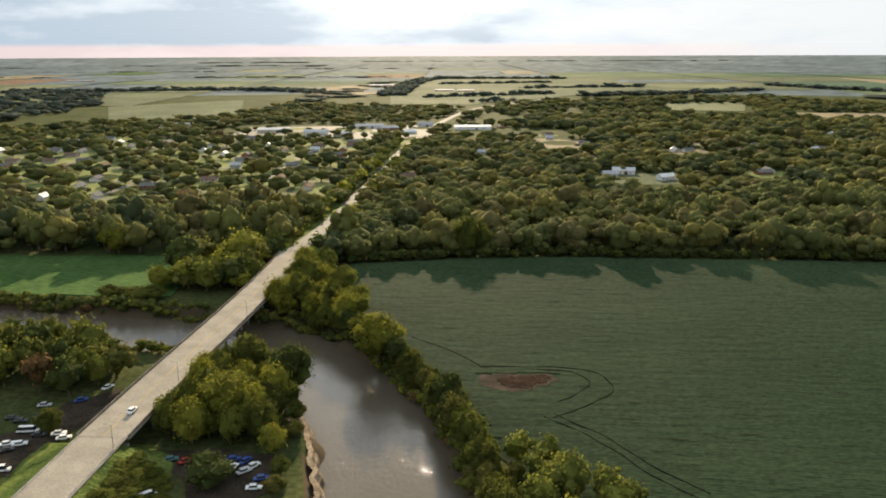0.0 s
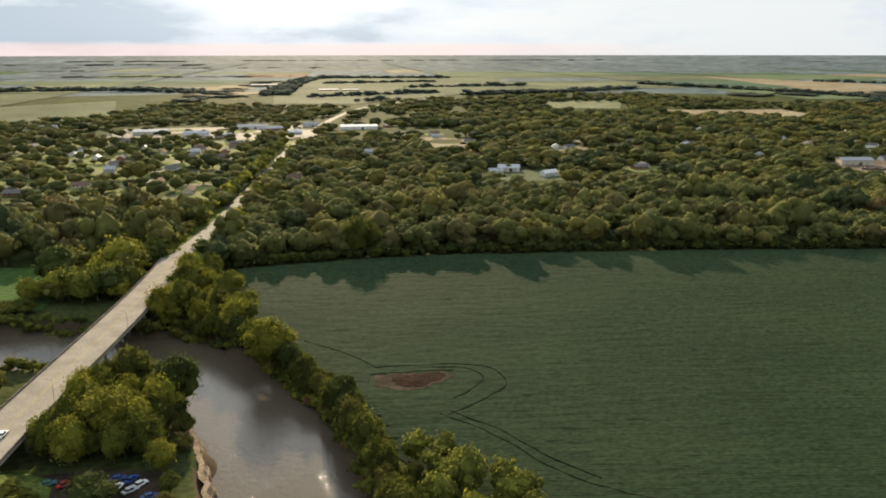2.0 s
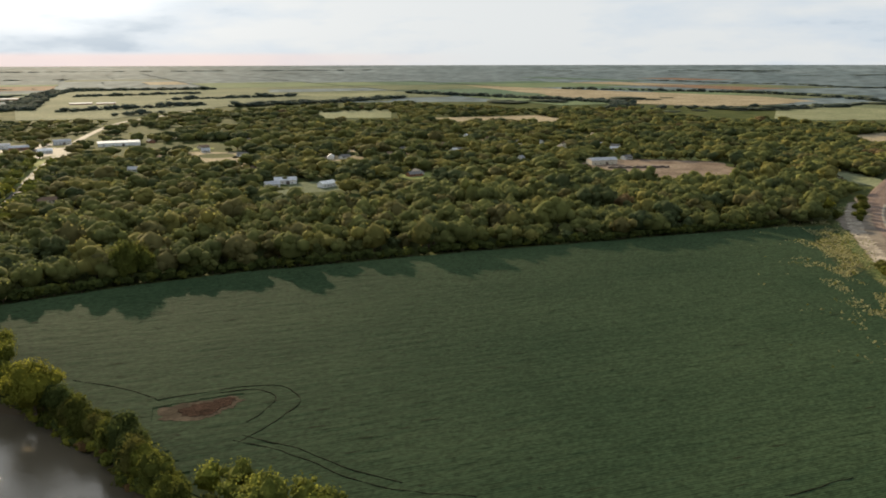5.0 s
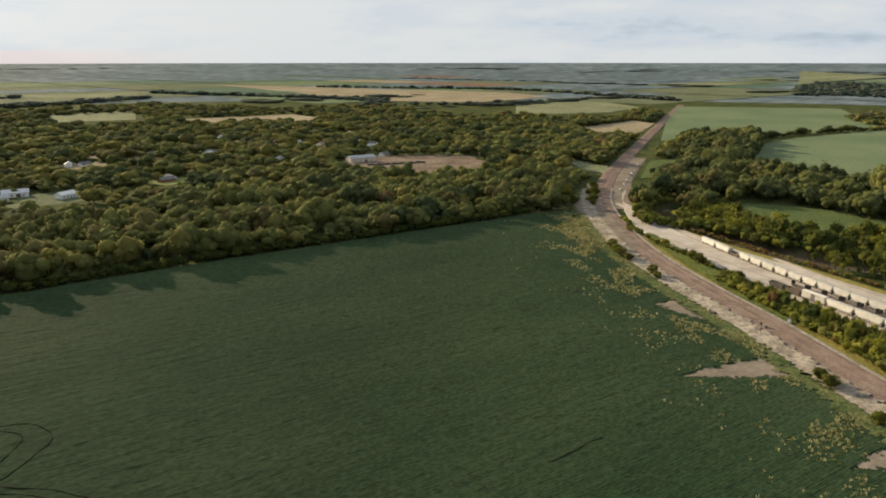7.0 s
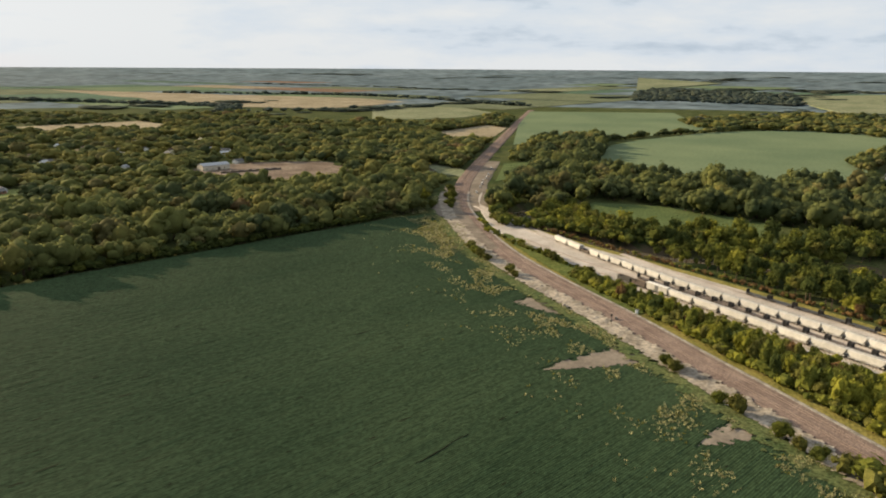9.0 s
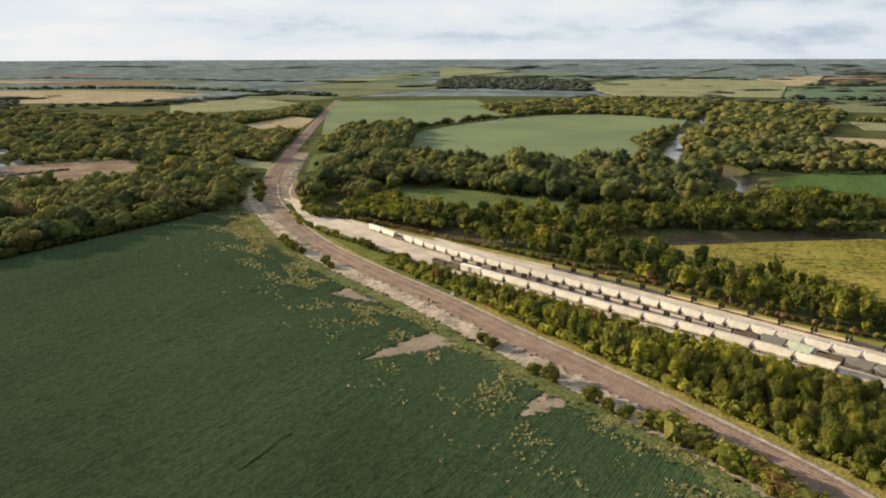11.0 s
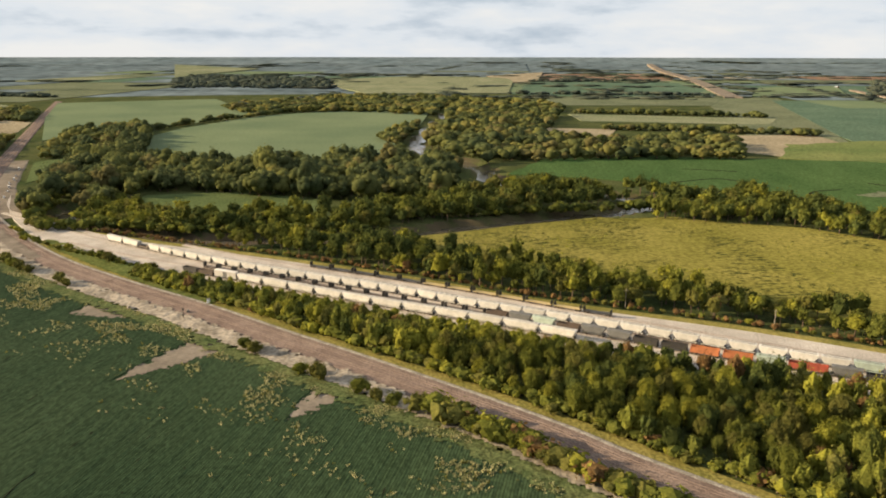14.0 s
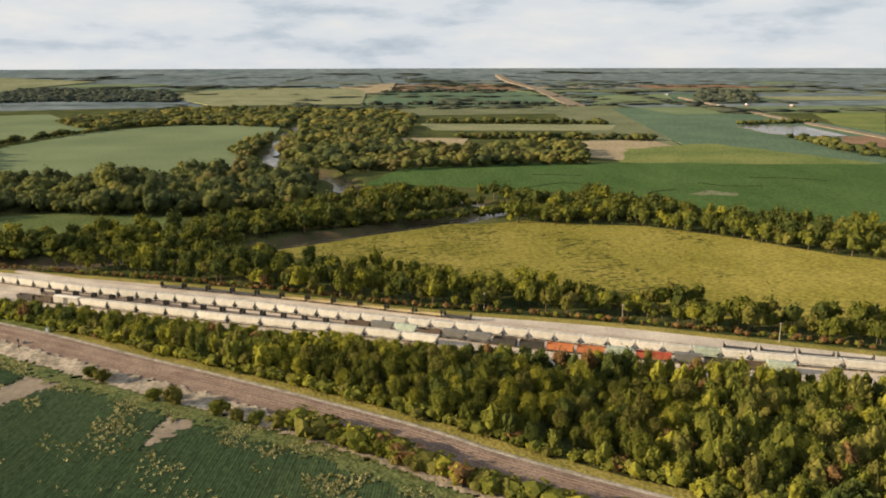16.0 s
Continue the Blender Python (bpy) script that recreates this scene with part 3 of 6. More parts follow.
sheet("pale_field", [(1533, 1410), (1768, 1570), (1997, 1578), (1722, 1156), (1513, 1100), (1386, 1140), (1322, 1218)], 0.5, M_PALE, "pale yellow-green hay field")
sheet("stubble_field", [(690, 1567), (941, 1539), (912, 1322), (701, 1439)], 0.5, M_TAN, "tan field at the edge of the woods")
sheet("pale_field", [(529, 1918), (724, 1896), (615, 1615), (473, 1648)], 0.5, M_PALE, "pale green meadow behind the woods")
sheet("stubble_field", [(-563, 2622), (-185, 3156), (-159, 2409), (-287, 2204)], 0.5, M_TAN, "distant tan field behind the town")
sheet("pale_field", [(-159, 2409), (-59, 3676), (753, 3584), (707, 2962), (727, 2343), (358, 2216), (60, 1850), (-125, 1881)], 0.5, M_HAZEL, "distant wide dull hay land behind the town")
sheet("pale_field", [(748, 2958), (1133, 2922), (889, 2331), (695, 2346)], 0.5, M_PALE, "distant pale hay meadow")
sheet("stubble_field", [(-769, 1819), (-518, 2062), (-398, 1555), (-419, 1287), (-550, 1292)], 0.5, M_HAZEL, "olive hay field at the edge of town")
sheet("yard_clearing", [(522, 778), (587, 810), (630, 789), (705, 732), (645, 608), (551, 600), (542, 690)], 0.3, M_YARD, "bare brown earth yard among the woods", "yard", wobble=4, step=8)
sheet("pond", [(1470, -700), (1493, -745), (1455, -828), (1251, -793), (1238, -726), (1308, -684)], 0.95, M_WATER, "pale farm pond in open fields", "pond")
sheet("pale_field", [(946, -307), (1093, -363), (1159, -508), (1019, -567), (890, -616), (912, -440)], 0.75, M_FADE, "yellowing strip beside the stubble field", wobble=4)
sheet("pasture", [(2342, -511), (2250, -711), (1106, -450), (1120, -328), (1659, -411)], 0.3, M_HAZEL, "dull olive pasture beside the tree rows", wobble=3)
sheet("pasture", [(1967, -1130), (1852, -1267), (1305, -896), (1486, -915)], 0.3, M_FADE, "yellow-green pasture behind the pond", wobble=3)
sheet("brown_field", [(1244, -775), (1234, -850), (1052, -726), (1090, -690)], 0.75, M_BROWN, "brown bare field behind the pond")
sheet("bare_streak", [(700, -293), (721, -324), (702, -341), (690, -328), (690, -300)], 0.75, M_HAZEL, "bare olive washout in the green field", "bare soil", wobble=3, step=5)
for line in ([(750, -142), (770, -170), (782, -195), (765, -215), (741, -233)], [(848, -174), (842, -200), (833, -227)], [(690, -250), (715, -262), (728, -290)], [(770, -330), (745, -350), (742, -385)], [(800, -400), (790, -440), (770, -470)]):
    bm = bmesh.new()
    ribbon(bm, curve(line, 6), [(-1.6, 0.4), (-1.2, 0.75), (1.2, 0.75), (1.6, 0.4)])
    tagged(part("bare_streak", bm, M_SOIL_SHADE), "thin dark washout line in the green field", "bare soil", kind="structure")
for line, wide in (([(1000, -795), (1205, -829), (1601, -890), (2212, -997), (2700, -1080)], 9), ([(2250, -590), (2364, -603), (3677, -775), (5158, -905), (7420, -1190)], 24)):
    run = curve(line, 90)
    sheet("far_road", [tuple(v) for v in offset(run, wide)] + [tuple(v) for v in offset(run, -wide)[::-1]], 1.9, M_DIRT, "straight pale country road across the fields", "road", step=90)
bm = bmesh.new()
ribbon(bm, MAIN[(MAIN[:, 0] > 530) & (MAIN[:, 0] < 840)], [(-19.0, -0.2), (-17.0, 0.35), (-10.0, 0.45), (1.5, 0.45)])
tagged(part("rail_side_pad", bm, M_DIRT), "pale gravel pad beside the railway", "gravel pad", kind="structure")
sheet("creek_meadow", [(774, 629), (762, 576), (725, 507), (688, 492), (704, 540), (718, 571)], 0.4, M_PALE, "dry grass beside the creek and railway", "meadow", wobble=3, step=8)
sheet("creek", [(781, 659), (760, 621), (726, 570), (705, 552), (719, 584), (749, 627)], 0.62, M_WATER, "small pale creek beside the railway", "creek", wobble=2, step=8)
sheet("hay_strip", [(1118, 890), (1350, 921), (1313, 848), (1086, 739), (1048, 786)], 0.4, M_TAN, "narrow tan field beside the railway", wobble=2)
patch("mud_rim", DIRT[3], 0.42, M_LOT, "trampled dry soil round the mud hollow", "soil", 1.6, 0.6)
patch("mud_patch", [(19, 275), (38, 277.5), (42, 275), (36, 269), (29, 265), (22, 266.5)], 0.55, M_MUD, "bare red-brown mud hollow in the crop", "mud", 1.6, 0.5, 0.06)

# ---- railway ----
def track(name, line, z, label, bed=3.2):
    holder = tagged(new(name), label, "railway track", "railway tracks", kind="structure")
    bm = bmesh.new()
    ribbon(bm, line, [(-bed, z - 0.28), (-bed * 0.75, z - 0.03), (bed * 0.75, z - 0.03), (bed, z - 0.28)])
    part("ballast", bm, M_BALLAST if bed > 3 else M_GRAVEL, holder)
    for side in (-0.72, 0.72):
        bm = bmesh.new()
        ribbon(bm, line, [(side - 0.06, z - 0.04), (side - 0.05, z + 0.1), (side + 0.05, z + 0.1), (side + 0.06, z - 0.04)])
        part("rail", bm, M_RAIL, holder)
    return holder


def uneven(line, reach, seed):
    """The line swaying aside a little, for worn and overgrown edges."""
    rng = np.random.default_rng(seed)
    q = line.copy()
    d = np.convolve(rng.normal(0, reach, len(q)), np.ones(3) / 1.7, "same")
    t = np.gradient(line[:, :2], axis=0)
    t /= np.linalg.norm(t, axis=1)[:, None]
    q[:, 0] -= t[:, 1] * d
    q[:, 1] += t[:, 0] * d
    return q


FINE = curve(MAIN[::2], 5)
NEAR_RAIL = FINE[FINE[:, 0] < 620]


def band(name, line, left, right, h, material, label, category, sway=1.0, seed=1, crest=0.0):
    """A strip between two lines beside the railway, with ragged edges and an uneven crest."""
    rng = np.random.default_rng(seed)
    a, c = uneven(offset(line, left), sway, seed), uneven(offset(line, right), sway, seed + 1)
    bm = bmesh.new()
    rows = []
    for f, g in ((0, -0.3), (0.06, h), (0.2, h + 0.5 * crest), (0.35, h + crest), (0.5, h + crest), (0.65, h + crest), (0.8, h + 0.4 * crest), (0.94, h), (1, -0.3)):
        rows.append([bm.verts.new((*(p + (q - p) * f)[:2], g + (crest * rng.uniform(-1.0, 0.9) if 0.1 < f < 0.9 else 0))) for p, q in zip(a, c)])
    for p, q in zip(rows, rows[1:]):
        for i in range(len(p) - 1):
            bm.faces.new((p[i], q[i], q[i + 1], p[i + 1]))
    return tagged(part(name, bm, material), label, category, kind="structure")


patch("verge_field", [tuple(v) for v in offset(NEAR_RAIL, 36)[::3]] + [tuple(v) for v in offset(NEAR_RAIL, 23)[::-3]], 0.86, M_WEEDY, "weedy yellow-green verge at the field edge", "verge", 5.5, 1.0, 0.12)
band("verge_wood", NEAR_RAIL[NEAR_RAIL[:, 0] < 470], -1, -8.5, 0.3, M_VERGE, "dry yellow grass along the railway", "verge", 0.6, 5)
patch("rubble_bank", [tuple(v) for v in offset(NEAR_RAIL, 27.0)[::2]] + [tuple(v) for v in offset(NEAR_RAIL, 14.8)[::-2]], 1.12, M_RUBBLE, "pale bank of broken concrete and dirt beside the tracks", "rubble", 2.6, 0.8, 0.3)
bm = bmesh.new()
ribbon(bm, MAIN, [(-1.6, 0.2), (-0.2, 0.8), (14.4, 0.8), (16.0, 0.2)])
tagged(part("ballast_bed", bm, M_BALLAST), "broad red-brown ballast bed of the main line", "ballast", kind="structure")
bm = bmesh.new()
ribbon(bm, NEAR_RAIL, [(-1.5, 0.84), (-0.4, 0.95), (0.5, 0.84)])
tagged(part("cable_trough", bm, M_CHUNK), "pale gravel edge along the ballast", "gravel edge", kind="structure")
track("main_track", offset(MAIN, 4.0), 0.92, "main railway track on red-brown ballast", 3.1)
track("main_track", offset(MAIN, 9.5), 0.92, "main railway track on red-brown ballast", 3.1)
YARD_UP = curve([(640, 441), (573, 399), (520, 336), (488, 276), (443, 150), (404, 55), (374, -5), (358, -50), (336, -110), (305, -176), (288, -212), (250, -290)], 12)
YARD_LO = curve([(632, 436), (545, 378), (474, 308), (425, 220), (384, 150), (355, 80), (332, 22), (313, -25), (293, -78), (277, -138), (262, -192), (225, -280)], 12)
bm = bmesh.new()
n = 60
ups = np.array([YARD_UP[int(i)] for i in np.linspace(0, len(YARD_UP) - 1, n)])
los = np.array([YARD_LO[int(i)] for i in np.linspace(0, len(YARD_LO) - 1, n)])
va = [bm.verts.new((x, y, 0.5)) for x, y in ups]
vb = [bm.verts.new((x, y, 0.5)) for x, y in los]
vc = [bm.verts.new((x + 1.5, y + 0.8, -0.2)) for x, y in ups]
vd = [bm.verts.new((x - 1.5, y - 0.8, -0.2)) for x, y in los]
for i in range(n - 1):
    bm.faces.new((va[i], va[i + 1], vb[i + 1], vb[i]))
    bm.faces.new((vc[i], vc[i + 1], va[i + 1], va[i]))
    bm.faces.new((vb[i], vb[i + 1], vd[i + 1], vd[i]))
bmesh.ops.recalc_face_normals(bm, faces=bm.faces)
tagged(part("rail_yard", bm, M_GRAVEL), "pale grey gravel of the rail yard", "rail yard", kind="structure")
LINE_A = curve([(556, 392), (512, 326), (471, 257), (440, 203), (411, 142), (394, 100), (376, 55), (357, 14), (334, -44), (318, -80), (301, -120), (284, -165), (258, -240)], 10)
LINE_B = curve([(470, 290), (440, 232), (418, 178), (398, 127), (376, 79), (354, 27), (333, -21), (309, -72), (291, -120), (272, -170), (246, -240)], 10)
LINE_C = curve([(462, 288), (428, 226), (409, 186), (384, 126), (362, 76), (340, 20), (322, -22), (298, -76), (272, -140)], 10)
LINE_D = curve([(470, 212), (442, 158), (425, 118), (408, 76), (384, 22), (366, -15), (350, -50), (325, -103), (300, -155), (281, -204), (258, -260)], 10)
for line in (LINE_A, LINE_B, LINE_C, LINE_D, offset(LINE_A, 6.0)):
    track("yard_track", line, 0.7, "yard railway track in pale gravel", 2.2)

bm = bmesh.new()
ribbon(bm, YARD_UP, [(0.5, -0.1), (1.5, 0.3), (6.0, 0.3), (8.5, -0.1)])
tagged(part("verge_yard", bm, M_VERGE), "dry yellow grass between the yard and the trees", "verge", kind="structure")

# access road, bare patches
ACCESS = curve([(545, 425), (520, 398), (500, 372), (470, 338), (440, 304)], 6)
bm = bmesh.new()
ribbon(bm, uneven(ACCESS, 0.8, 9), [(-3.8, 0.1), (-3.0, 0.95), (3.0, 0.95), (3.8, 0.1)])
tagged(part("dirt_lane", bm, M_DIRT), "pale dirt service lane beside the railway", "dirt lane", kind="structure")
for k in range(3):
    patch("dirt_patch", DIRT[k], 0.42, M_DIRT, "bare pale dirt patch at the field edge", "dirt", 3.2, 0.6)
patch("dirt_mouth", DIRT[4], 1.0, M_DIRT, "pale dirt lane mouth beside the railway curve", "dirt lane", 2.6, 1.2)
patch("verge_wedge", [(477, 312), (476, 303), (464, 284), (438, 251), (420, 221), (401, 190), (380, 148), (352, 148), (374, 184), (396, 215), (421, 250), (455, 294)], 0.66, M_WEDGE, "green grass wedge between main line and yard", "verge", 1.6, 1.0)
patch("dry_grass", DIRT[5], 0.5, M_DRY, "tall dry tan grass at the field corner", "grass", 13.0, 1.0, 0.3)

# ---- highway and bridge ----
road_bm = bmesh.new()
far_part = ROAD[ROAD[:, 1] > 436]
ribbon(road_bm, far_part, [(-6.0, -0.2), (-4.6, 0.25), (4.6, 0.25), (6.0, -0.2)])
tagged(part("road", road_bm, M_ROAD), "straight two-lane highway through the town", "road", kind="structure")
bank = bmesh.new()
near_run = np.concatenate([ROAD[ROAD[:, 1] < 205], [(-105.0, 211, 7.5), (-104.6, 218, 3.5), (-104.2, 225, 0.1)]])
for run in (far_part[:16], near_run):
    rows = [offset(run, d) for d in (-24, -7.4, 7.4, 24)]
    vs = [[bank.verts.new((p[0], p[1], h if h <= 0 else max(0.05, p[2] - 0.15))) for p in r] for r, h in zip(rows, (-0.2, 1, 1, -0.2))]
    for a, b in zip(vs, vs[1:]):
        for q in range(len(a) - 1):
            bank.faces.new((a[q], b[q], b[q + 1], a[q + 1]))
tagged(part("embankment", bank, M_BANK), "grassy embankment at the bridge end", "embankment", kind="structure")
low_part = ROAD[:int(np.argmax(ROAD[:, 1] > 205)) + 1]
bm = bmesh.new()
ribbon(bm, low_part, [(-7.6, -0.1), (-7.6, 0.1), (7.6, 0.1), (7.6, -0.1)])
tagged(part("approach_road", bm, M_CONCRETE), "concrete approach road to the bridge", "road", kind="structure")
bridge = tagged(new("bridge"), "long concrete highway bridge with low parapets over the river", "bridge")
deck = ROAD[(ROAD[:, 1] > 205) & (ROAD[:, 1] < 448)]
bm = bmesh.new()
ribbon(bm, deck, [(-8.2, -0.7), (-8.2, 0.15), (8.2, 0.15), (8.2, -0.7), (-8.2, -0.7)])
part("deck", bm, M_CONCRETE, bridge, "pale worn concrete deck")
for d in (-8.0, 8.0):
    bm = bmesh.new()
    ribbon(bm, deck, [(d - 0.18, 0.15), (d - 0.14, 0.95), (d + 0.14, 0.95), (d + 0.18, 0.15)])
    part("parapet", bm, M_DARKCON, bridge)
for d in (-6.2, -3.1, 0, 3.1, 6.2):
    bm = bmesh.new()
    ribbon(bm, deck, [(d - 0.25, -0.7), (d - 0.2, -2.0), (d + 0.2, -2.0), (d + 0.25, -0.7)])
    part("girder", bm, M_DARKCON, bridge)
for d in (-0.16, 0.16):
    bm = bmesh.new()
    ribbon(bm, deck, [(d - 0.07, 0.17), (d + 0.07, 0.17)])
    part("centre_line", bm, M_LINE, bridge, "worn yellow centre line")
for s in range(0, len(deck) - 1, 2):
    p, q = deck[s], deck[s + 1]
    turn = math.atan2(q[1] - p[1], q[0] - p[0]) - math.pi / 2
    bm = bmesh.new()
    box(bm, 15.4, 1.3, 1.2, p[0], p[1], 4.9, turn)
    for d in (-5.2, 0, 5.2):
        tube(bm, (p[0] + d * math.cos(turn), p[1] + d * math.sin(turn), -7), (p[0] + d * math.cos(turn), p[1] + d * math.sin(turn), 5), 0.55, sides=10)
    part("pier", bm, M_DARKCON, bridge, "stained concrete pier")

# ---- trees ----
def ico(sub):
    b = bmesh.new()
    bmesh.ops.create_icosphere(b, subdivisions=sub, radius=1)
    v = np.array([x.co[:] for x in b.verts])
    f = np.array([[x.index for x in q.verts] for q in b.faces])
    b.free()
    return v, f


ICO = {1: ico(1), 2: ico(2), 3: ico(3)}


def crown(seed, n, sub, cards, card, low=0.06, spread=0.55, trunk=False, core=2, rough=0.2, lean_in=1.0):
    """A domed crown with n boughs bulging from it and leaf sprays all over. Unit height, about unit width."""
    rng = np.random.default_rng(seed)
    wide = 0.4 * spread / 0.55
    tilt = rng.uniform(-0.06, 0.06, 2)
    lob = [(tilt[0], tilt[1], 0.5, wide * rng.uniform(0.72, 0.95), 0.40)]
    for s in range(n):
        a, e = rng.uniform(0, math.tau), math.asin(rng.uniform(-0.35, 0.97))
        r, k = rng.uniform(0.55, 1.08), rng.choice((0.2, 0.28, 0.38, 0.52) if n > 8 else (0.3, 0.4, 0.5, 0.62))
        lob.append((tilt[0] + math.cos(a) * math.cos(e) * wide * r, tilt[1] + math.sin(a) * math.cos(e) * wide * r, 0.53 + math.sin(e) * 0.31 * r, wide * k, wide * k * 0.85))
    verts, faces, at = [], [], 0
    for i, (x, y, z, r, h) in enumerate(lob):
        v0, f0 = ICO[core if i == 0 else sub]
        w = np.array([1 + rough * noise.noise((p[0] * 1.7 + seed, p[1] * 1.7 + i, p[2] * 1.7)) for p in v0]) + rng.normal(0, 0.035 if rough < 0.25 else 0.075 if rough < 0.35 else 0.13, len(v0))
        p = v0 * w[:, None] * np.array([r, r, h]) * lean_in + np.array([x, y, z])
        p[:, 2] = np.maximum(p[:, 2], low + rng.uniform(0, 0.05, len(p)))
        verts.append(p)
        faces.append(f0 + at)
        at += len(p)
    big = np.array(lob)
    odds = big[:, 3] ** 2
    c = big[rng.choice(len(lob), cards, p=odds / odds.sum())]
    d = rng.normal(0, 1, (cards, 3))
    d[:, 2] = d[:, 2] * 0.8 + 0.35
    d /= np.linalg.norm(d, axis=1)[:, None]
    o = c[:, :3] + d * c[:, [3, 3, 4]] * rng.uniform(lean_in - 0.08, 1.12 + rough * 0.75 * lean_in ** 2, (cards, 1))
    o[:, 2] = np.maximum(o[:, 2], low + rng.uniform(0, 0.06, cards))
    nrm = d + rng.normal(0, 0.16 + 0.4 * rough, (cards, 3))
    nrm /= np.linalg.norm(nrm, axis=1)[:, None]
    u = np.cross(nrm, rng.normal(0, 1, (cards, 3)))
    u /= np.linalg.norm(u, axis=1)[:, None]
    t = np.cross(nrm, u)
    s = card * rng.uniform(0.55, 1.4, (cards, 1))
    e = s * rng.uniform(0.5, 0.9, (cards, 1))
    verts.append(np.stack([o - u * s * 0.5, o - t * e * 0.5 + nrm * s * 0.14, o + u * s * 0.5, o + t * e * 0.5 + nrm * s * 0.1], 1).reshape(-1, 3))
    quads_ = np.arange(at, at + 4 * cards).reshape(-1, 4)
    at += 4 * cards
    if trunk:
        lean = rng.uniform(-0.05, 0.05, 2)
        verts.append(np.array([(math.cos(a) * r + lean[0] * z, math.sin(a) * r + lean[1] * z, z) for z, r in ((-0.02, 0.035), (0.62, 0.012)) for a in np.arange(4) * math.tau / 4]))
        quads_ = np.concatenate([quads_, [[at + i, at + (i + 1) % 4, at + 4 + (i + 1) % 4, at + 4 + i] for i in range(4)]])
    return np.concatenate(verts), np.concatenate(faces), quads_


def scatter(name, points, high, wide, templates, slots, label, category="trees", trunks=True, tones=None, sunk=False, smooth=False):
    """One mesh of many trees: points (x, y), their heights and widths, and which foliage each one has."""
    V, L, S, M = [], [], [], []
    at = 0
    rng = np.random.default_rng(len(points) + 3)
    for (x, y), h, w, s in zip(points, high, wide, slots):
        v, t, q = templates[rng.integers(len(templates))]
        a = rng.uniform(0, math.tau)
        c, d = math.cos(a), math.sin(a)
        r = math.hypot(x, y)
        k = float(bend(np.array(r))) / r
        w2, h2 = w * k, h * k
        p = np.stack([(v[:, 0] * c - v[:, 1] * d) * w2 + x * k, (v[:, 0] * d + v[:, 1] * c) * w2 + y * k, v[:, 2] * h2 + HIGH * (1 - k)], -1)
        if sunk:
            p[:, 2] += float(ground_height(np.array([x]), np.array([y]))[0])
        V.append(p)
        L.append((t + at).ravel())
        L.append((q + at).ravel())
        S += [np.full(len(t), 3), np.full(len(q), 4)]
        slot = np.full(len(t) + len(q), s)
        if trunks:
            slot[-4:] = len(M_LEAF)
        M.append(slot)
        at += len(v)
    me = mesh_from(name, np.concatenate(V), np.concatenate(L), np.concatenate(S), (tones or M_LEAF) + [M_BARK], np.concatenate(M), smooth=smooth)
    return tagged(new(name, me), label, category, kind="stuff")


def fill(poly, step, keep=1.0, away=(), jitter=0.45, seed=1):
    """Places at about one per step, inside an outline, clear of other outlines and of lines."""
    rng = np.random.default_rng(seed)
    p = np.array(poly, float)
    x, y = np.meshgrid(np.arange(p[:, 0].min(), p[:, 0].max(), step), np.arange(p[:, 1].min(), p[:, 1].max(), step * 0.9))
    x = x + (np.arange(x.shape[0]) % 2)[:, None] * step / 2
    x, y = x.ravel() + rng.uniform(-jitter, jitter, x.size) * step, y.ravel() + rng.uniform(-jitter, jitter, x.size) * step
    ok = inside(x, y, poly) & (rng.random(x.size) < keep)
    for a in away:
        ok &= ~inside(x, y, a) if isinstance(a, list) else line_distance(x, y, a[0]) > a[1]
    return np.stack([x[ok], y[ok]], -1)

T_MID = [crown(40 + s, 8, 1, 90, 0.1, trunk=True, core=1, rough=0.28, low=0.03) for s in range(14)]
T_NEAR = [crown(120 + s, 15, 1, 270, 0.074, trunk=True, core=1, rough=0.5, spread=0.5, low=0.03, lean_in=1.0) for s in range(14)]
T_FAR = [crown(70 + s, 5, 1, 24, 0.11, trunk=True, rough=0.3, core=1) for s in range(10)]
T_WOOD = [crown(40 + s, 11, 1, 80, 0.068, trunk=True, core=1, rough=0.3, low=0.16, spread=0.58) for s in range(14)]
T_STEM = [crown(180 + s, 10, 1, 170, 0.092, trunk=True, core=1, rough=0.45, spread=0.48, low=0.32, lean_in=0.94) for s in range(12)]
T_REAR = [crown(160 + s, 3, 1, 12, 0.14, trunk=True, core=1, rough=0.3) for s in range(10)]
T_BUSH = [crown(140 + s, 3, 1, 14, 0.22, trunk=True, core=1, rough=0.4, low=0.0) for s in range(8)]
T_LOW = [crown(90 + s, 1, 1, 5, 0.3, trunk=True, core=1) for s in range(4)]
CLEAR = [[(160, 722), (225, 712), (232, 780), (165, 792)], [(522, 778), (587, 810), (630, 789), (705, 732), (645, 608), (551, 600), (542, 690)], [(125, 1120), (195, 1090), (170, 930), (125, 1010)],
         [(690, 1567), (941, 1539), (912, 1322), (701, 1439)],
         [(300, 790), (345, 800), (350, 760), (305, 755)], [(262, 985), (330, 985), (318, 915), (270, 930)], [(430, 985), (480, 985), (480, 940), (440, 940)], [(20, 1290), (200, 1240), (190, 1150), (0, 1180)],
         [(774, 629), (762, 576), (725, 507), (688, 492), (704, 540), (718, 571)], [(1118, 890), (1350, 921), (1313, 848), (1086, 739), (1048, 786)]]
ROADS = [(ROAD, 9.0), (ROAD[ROAD[:, 1] > 1000], 17.0), (offset(MAIN, 7.0), 15.0), (RIVER, WIDE - 1), (RIVER_2, WIDE_2 + 1)]
